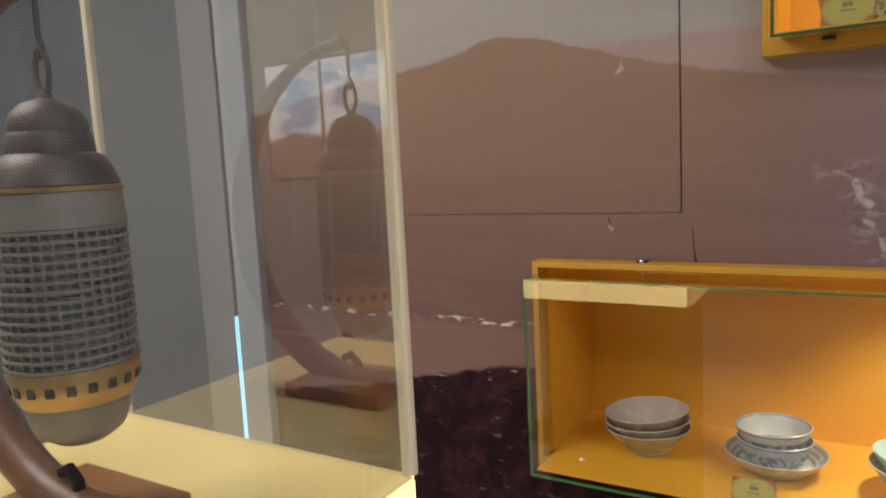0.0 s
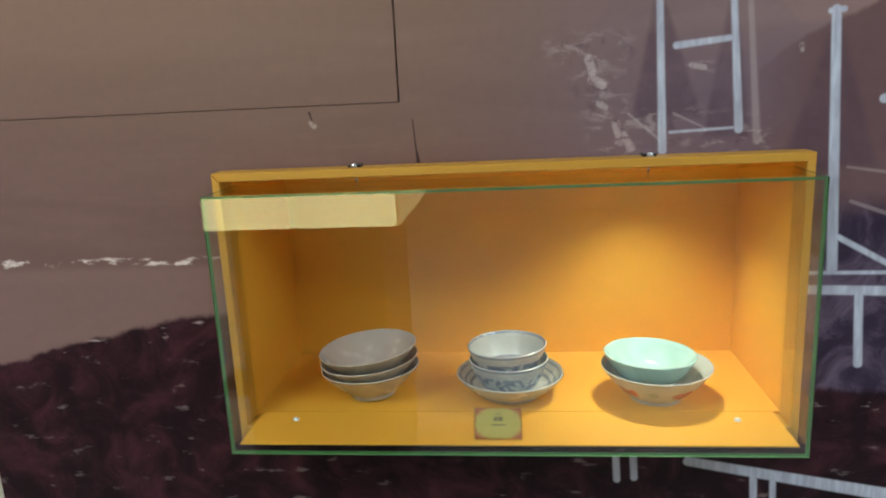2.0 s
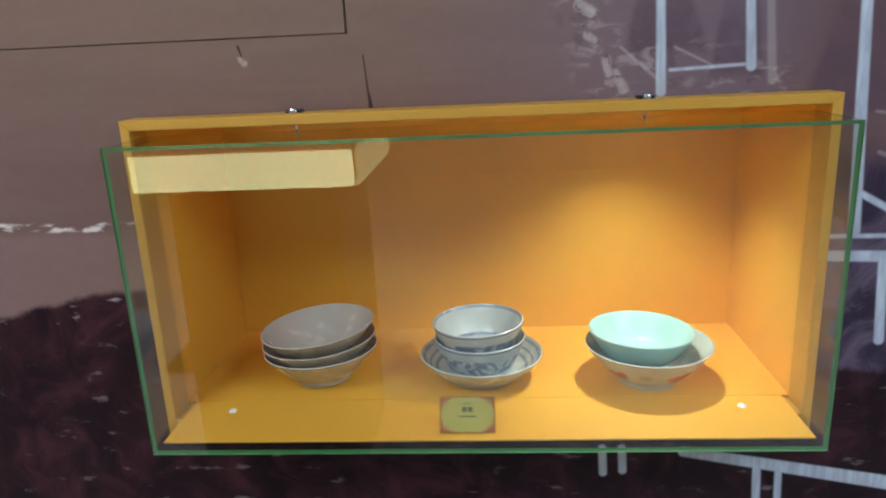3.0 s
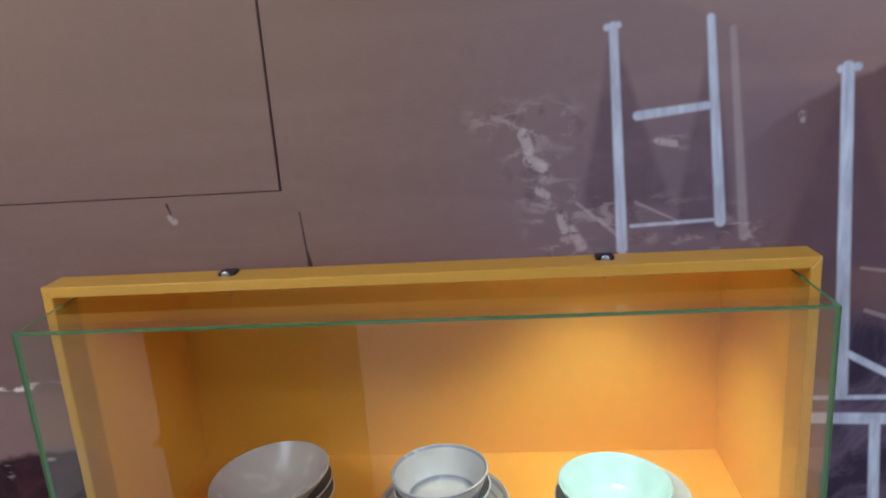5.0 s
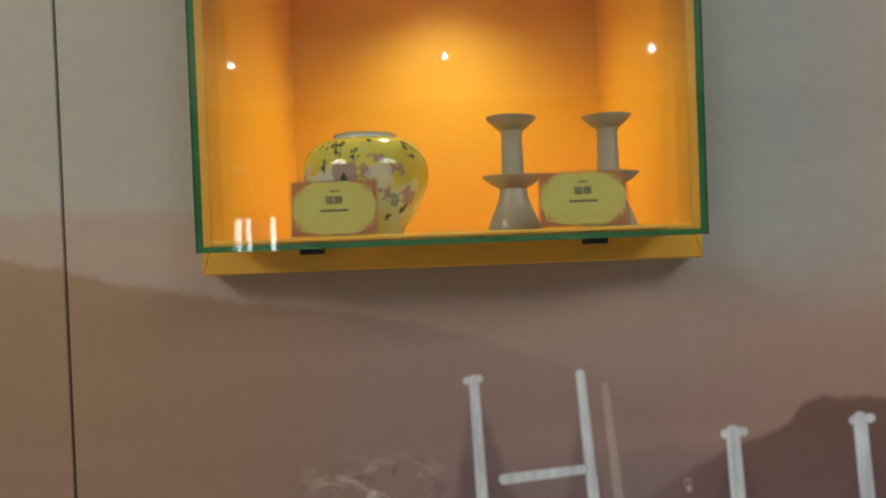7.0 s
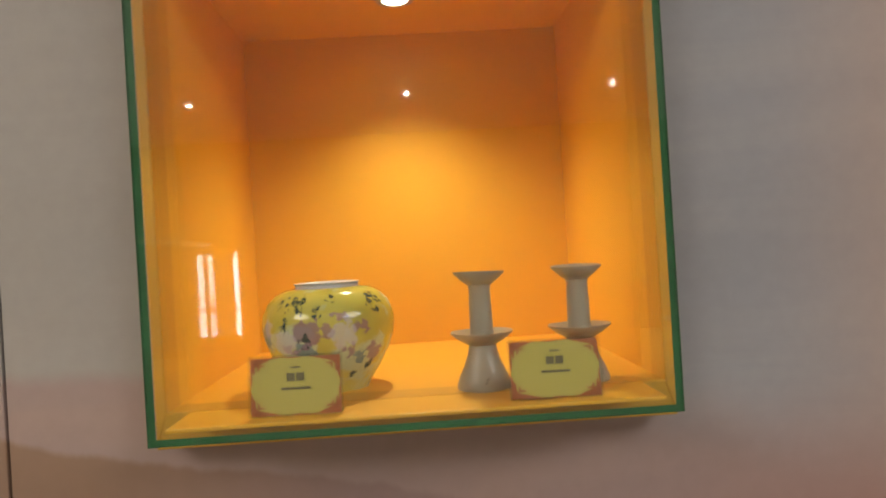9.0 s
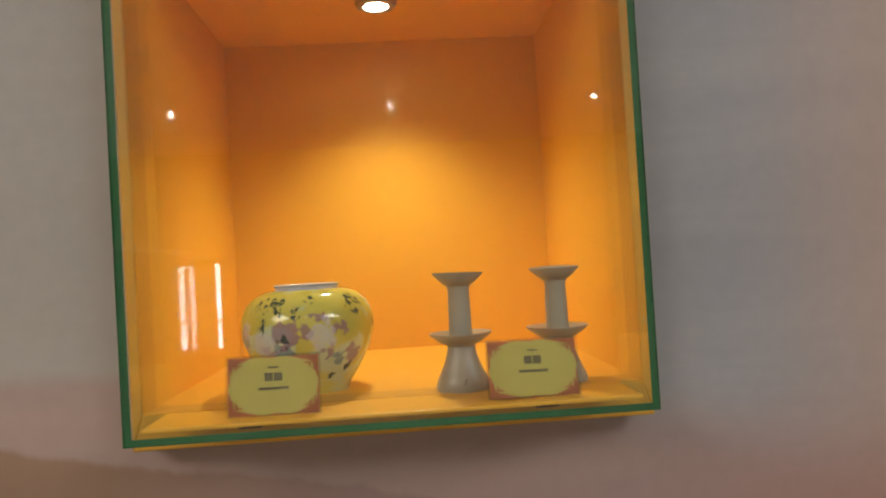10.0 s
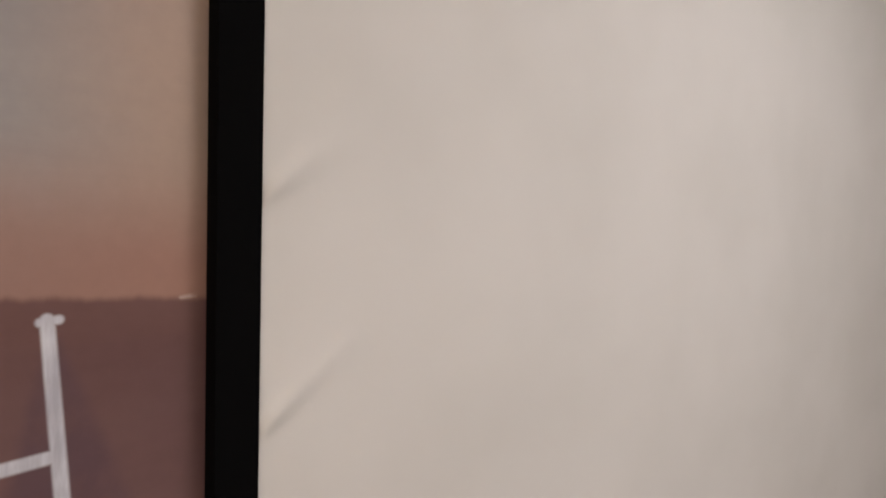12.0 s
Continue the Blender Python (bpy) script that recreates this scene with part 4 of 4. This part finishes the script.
def candlestick(at, seed, tilt):
    c = thing("candlestick", "grey-beige glazed candlestick with two dishes and flared foot", "candlestick", at, 40 * seed, group="candlesticks")
    c.scale = (1.0, 1.0, 0.957)
    part("foot", lathe([(0, 0.004), (0.024, 0.004), (0.0285, 0.0), (0.0290, 0.004), (0.0255, 0.014), (0.0200, 0.026), (0.0160, 0.038), (0.0145, 0.048), (0, 0.048)], 40, 0.012, seed), STONEWARE, c, smooth=True)
    part("lower_dish", lathe([(0, 0.0475), (0.0150, 0.0475), (0.0240, 0.0530), (0.0325, 0.0600), (0.0330, 0.0620), (0.0315, 0.0620), (0.0230, 0.0580), (0.0125, 0.0565), (0, 0.0565)], 40, 0.010, seed + 3), STONEWARE, c, smooth=True)
    part("stem", lathe([(0, 0.056), (0.0135, 0.056), (0.0122, 0.066), (0.0118, 0.090), (0.0112, 0.108), (0.0125, 0.113), (0, 0.113)], 32, 0.010, seed + 5), STONEWARE, c, smooth=True)
    top = lathe([(0, 0.1125), (0.0122, 0.1125), (0.0190, 0.1180), (0.0265, 0.1255), (0.0270, 0.1275), (0.0258, 0.1275), (0.0175, 0.1230), (0.0, 0.1215)], 40, 0.014, seed + 7)
    bmesh.ops.transform(top, matrix=Matrix.Translation((0, 0, 0.12)) @ pose(0, 0, 0, 0, tilt, 0) @ Matrix.Translation((0, 0, -0.12)), verts=top.verts)
    part("top_dish", top, STONEWARE, c, smooth=True)
    return c


candlestick((0.3205, -0.014, 1.5515), 1, 2.0)
candlestick((0.4255, -0.006, 1.5515), 2, -2.0)


# ---- projection screen ----
screen = thing("projection_screen", "white cloth projection screen with black border, hanging on the wall", "screen", (0, 0, 0))
part("border", box((0.871, -0.030, 0.20), (0.932, -0.001, ROOM_TOP - 0.001), 0.002), BLACK, screen, "matt black border strip")
bm = bmesh.new()
NX, NZ = 60, 300
grid = []
for i in range(NX + 1):
    x = 0.932 + 3.0 * (i / NX) ** 2.0
    column = []
    for k in range(NZ + 1):
        z = 0.20 + (ROOM_TOP - 0.201) * k / NZ
        u = x - 0.932
        fold = 0.0
        for zc, s in ((1.47, 0.05), (1.17, 0.06), (1.88, 0.05), (0.75, 0.06)):
            d = z - zc - 0.75 * u
            fold += 0.014 * math.exp(-(d / (0.013 + 0.12 * u)) ** 2) * math.exp(-u / 0.08) * (1 - math.exp(-u / 0.012))
        y = -0.026 - fold - 0.004 * math.sin(2.2 * u + 0.7) * min(1, u * 2)
        column.append(bm.verts.new((x, y, z)))
    grid.append(column)
for i in range(NX):
    for k in range(NZ):
        bm.faces.new((grid[i][k], grid[i + 1][k], grid[i + 1][k + 1], grid[i][k + 1]))
ext = bmesh.ops.extrude_face_region(bm, geom=list(bm.faces))
bmesh.ops.translate(bm, vec=(0, 0.012, 0), verts=[v for v in ext["geom"] if isinstance(v, bmesh.types.BMVert)])
part("cloth", bm, SCREEN_CLOTH, screen, "slightly creased white cloth", smooth=True)


# ---- free-standing showcase ----
SX0, SX1, SY0, SY1, STOP, SBOT = -0.865, -0.300, -1.485, -0.920, 0.955, 0.858
plinth = thing("plinth", "cream laminated display plinth on a dark recessed base", "plinth", (0, 0, 0))
part("slab", box((SX0, SY0, SBOT), (SX1, SY1, STOP), 0.003), CREAM, plinth)
# edge glow added so that the slab shows brightly in the lower case glass
part("glow_panel", box((SX0 + 0.004, SY1 + 0.0005, SBOT + 0.004), (SX1 - 0.004, SY1 + 0.006, STOP - 0.004), 0.001), ADDED_EDGE_GLOW, plinth, "cream slab edge with a glow added for its reflection")
part("glow_panel", box((SX1 + 0.0005, SY0 + 0.004, SBOT + 0.004), (SX1 + 0.005, SY1 - 0.004, STOP - 0.004), 0.001), ADDED_SIDE_GLOW, plinth, "cream slab edge with a dim glow added for its reflection")
part("base", box((SX0 + 0.06, SY0 + 0.06, 0.0), (SX1 - 0.06, SY1 - 0.06, SBOT), 0.003), DARK_BASE, plinth, "dark brown recessed base")

hood = thing("glass_hood", "tall square glass hood standing on the cream plinth", "glass cover", (0, 0, 0))
T, HTOP = 0.010, 1.75


def hood_pane(lo, hi, thin, skin=None):
    # the mirror skin is on the inside, towards the lantern
    glass_sheet(lo, hi, thin, Vector(((SX0 + SX1) / 2, (SY0 + SY1) / 2, 1.35)), (SKIN, skin or SHOWCASE_PANE, PALE_EDGE), hood)


hood_pane((SX0, SY1 - T, STOP), (SX1, SY1, HTOP), 1)
WEAK = clear_glass("showcase_side_glass", (0.96, 0.97, 0.97), 0.06)
hood_pane((SX0, SY0, STOP), (SX1, SY0 + T, HTOP), 1, WEAK)
hood_pane((SX0, SY0 + T, STOP), (SX0 + T, SY1 - T, HTOP), 0, WEAK)
hood_pane((SX1 - T, SY0 + T, STOP), (SX1, SY1 - T, HTOP), 0, WEAK)
hood_pane((SX0, SY0, HTOP), (SX1, SY1, HTOP + T), 2, WEAK)
for px in (SX0, SX1):
    part("edge_strip", box((px - 0.005, SY1 - 0.005, STOP), (px + 0.005, SY1 + 0.005, HTOP), 0.002), PALE_EDGE, hood, "pale edge strip of the glass")

def mirrored_picture():
    """Glowing landscape for the hood's reflection: blue sky with clouds over dark red-brown earth."""
    n = Nodes("mirrored_picture")
    sky_tone = n.mix(n.step(n.noise(0.09, 5, stretch=(0.7, 1, 1.4)), 0.42, 0.58), (0.22, 0.34, 0.52), (0.70, 0.70, 0.72))
    earth = n.mix(n.noise(0.1, 5), (0.13, 0.055, 0.04), (0.22, 0.11, 0.08))
    zz = n.math("ADD", n.axis(2), n.math("MULTIPLY", n.math("SUBTRACT", n.noise(0.07, 4), 0.5), 0.06))
    col = n.mix(n.step(zz, 1.425, 1.45), earth, sky_tone)
    n.link(col, n.shader.inputs["Emission Color"])
    n.shader.inputs["Emission Strength"].default_value = 1.5
    return n.finish(col, 0.25, 0.0, 0.5)


# unseen stand-in for the blue-white patch mirrored in the hood glass
display = thing("mirrored_sky_panel", "glowing sky and earth panel on a floor stand, added for its reflection", "screen", (0, 0, 0))
DX0, DX1, DY = -1.34, -0.88, -1.80
part("casing", box((DX0 - 0.01, DY - 0.03, 1.31), (DX1 + 0.01, DY, 1.65), 0.004), DARK_METAL, display)
part("picture", box((DX0, DY - 0.0005, 1.32), (DX1, DY + 0.002, 1.64)), mirrored_picture(), display, "glowing picture of sky and red earth")
part("post", tube([((DX0 + DX1) / 2, DY - 0.016, 0.02), ((DX0 + DX1) / 2, DY - 0.016, 1.32)], 0.018, 16), DARK_METAL, display, smooth=True)
part("foot", box(((DX0 + DX1) / 2 - 0.16, DY - 0.15, 0.0), ((DX0 + DX1) / 2 + 0.16, DY + 0.10, 0.02), 0.004), DARK_METAL, display)

LX, LY = -0.553, -1.185
stand = thing("lantern_stand", "dark wooden crescent stand on a rectangular block", "stand", (LX, LY, STOP))
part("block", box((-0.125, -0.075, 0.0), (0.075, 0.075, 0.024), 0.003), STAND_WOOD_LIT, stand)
arc, radii = [], []
for i in range(41):
    a = radians(-78 - i * 190 / 40)
    arc.append((0.265 * math.cos(a) + 0.0, 0, 0.302 + 0.285 * math.sin(a)))
    k = i / 40
    radii.append(0.010 + 0.016 * math.sin(math.pi * min(1, 0.25 + k * 0.85)) ** 1.0)
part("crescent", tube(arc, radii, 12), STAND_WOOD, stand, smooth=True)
part("peg", tube([(-0.02, 0, 0.02), (-0.02, 0, 0.05), (-0.035, 0, 0.062), (-0.05, 0, 0.055)], 0.007, 8), DARK_METAL, stand, smooth=True)
part("hook", tube([(0.0, 0, 0.592), (0.0, 0, 0.55), (0.0, 0, 0.532), (0.007, 0, 0.520), (0.0, 0, 0.512), (-0.008, 0, 0.518)], 0.003, 8), DARK_METAL, stand, smooth=True)

lantern = thing("lantern", "pierced grey metal hanging lantern with domed lid", "lantern", (LX, LY, STOP + 0.102))
part("bottom_cup", lathe([(0.068, 0.052), (0.066, 0.034), (0.060, 0.020), (0.055, 0.014), (0.035, 0.003), (0.012, 0.0), (0, 0.0)], 48), LANTERN_METAL, lantern, smooth=True)
band = part("band", lathe([(0.076, 0.092), (0.084, 0.090), (0.086, 0.084), (0.080, 0.062), (0.072, 0.050), (0.066, 0.050), (0.066, 0.092)], 48), BRASS, lantern, "brass band with square openings", smooth=True)
for k in range(20):
    a = 2 * math.pi * k / 20
    stud = box((-0.006, -0.002, -0.0055), (0.006, 0.002, 0.0055), 0.001)
    bmesh.ops.transform(stud, matrix=pose(0.0825 * math.cos(a), 0.0825 * math.sin(a), 0.072, 0, 0, math.degrees(a) + 90), verts=stud.verts)
    part("opening", stud, LANTERN_DARK, band)
lantern.scale = (0.77, 0.77, 1.0)
lattice = bmesh.new()
for k in range(38):
    a = 2 * math.pi * k / 38
    add_box(lattice, (-0.0018, -0.001, 0.090), (0.0018, 0.001, 0.236), 0.0, pose(0.0835 * math.cos(a), 0.0835 * math.sin(a), 0, 0, 0, math.degrees(a) + 90))
for k in range(15):
    zc = 0.093 + 0.0100 * k
    ring = lathe([(0.082, zc - 0.0020), (0.0865, zc - 0.0016), (0.0865, zc + 0.0016), (0.082, zc + 0.0020)], 38)
    me = bpy.data.meshes.new("ring")
    ring.to_mesh(me)
    ring.free()
    lattice.from_mesh(me)
    bpy.data.meshes.remove(me)
part("pierced_wall", lattice, LANTERN_METAL, lantern, "finely pierced grey metal wall")
part("lining", lathe([(0, 0.24), (0.077, 0.24), (0.077, 0.09), (0, 0.09)], 40), plain("dull_lantern_lining", (0.13, 0.13, 0.13), 0.5, size=0.05, amount=0.4), lantern, smooth=True)
part("collar", lathe([(0.083, 0.234), (0.086, 0.236), (0.084, 0.272), (0.078, 0.274), (0.078, 0.234)], 48), LANTERN_METAL, lantern, smooth=True)
part("ring", lathe([(0.080, 0.278), (0.087, 0.277), (0.087, 0.273), (0.080, 0.272)], 48), BRASS, lantern, "thin bright ring", smooth=True)
part("lid", lathe([(0, 0.376), (0.008, 0.375), (0.012, 0.368), (0.030, 0.364), (0.044, 0.354), (0.051, 0.342), (0.050, 0.334), (0.055, 0.328), (0.056, 0.312), (0.066, 0.308), (0.076, 0.296), (0.083, 0.279), (0.081, 0.277), (0, 0.277)], 48, 0.002, 2), LANTERN_DARK, lantern, smooth=True)
part("loop", tube([(0.015 * math.cos(2 * math.pi * k / 16), 0, 0.396 + 0.024 * math.sin(2 * math.pi * k / 16)) for k in range(16)], 0.004, 8, closed=True), LANTERN_DARK, lantern, smooth=True)
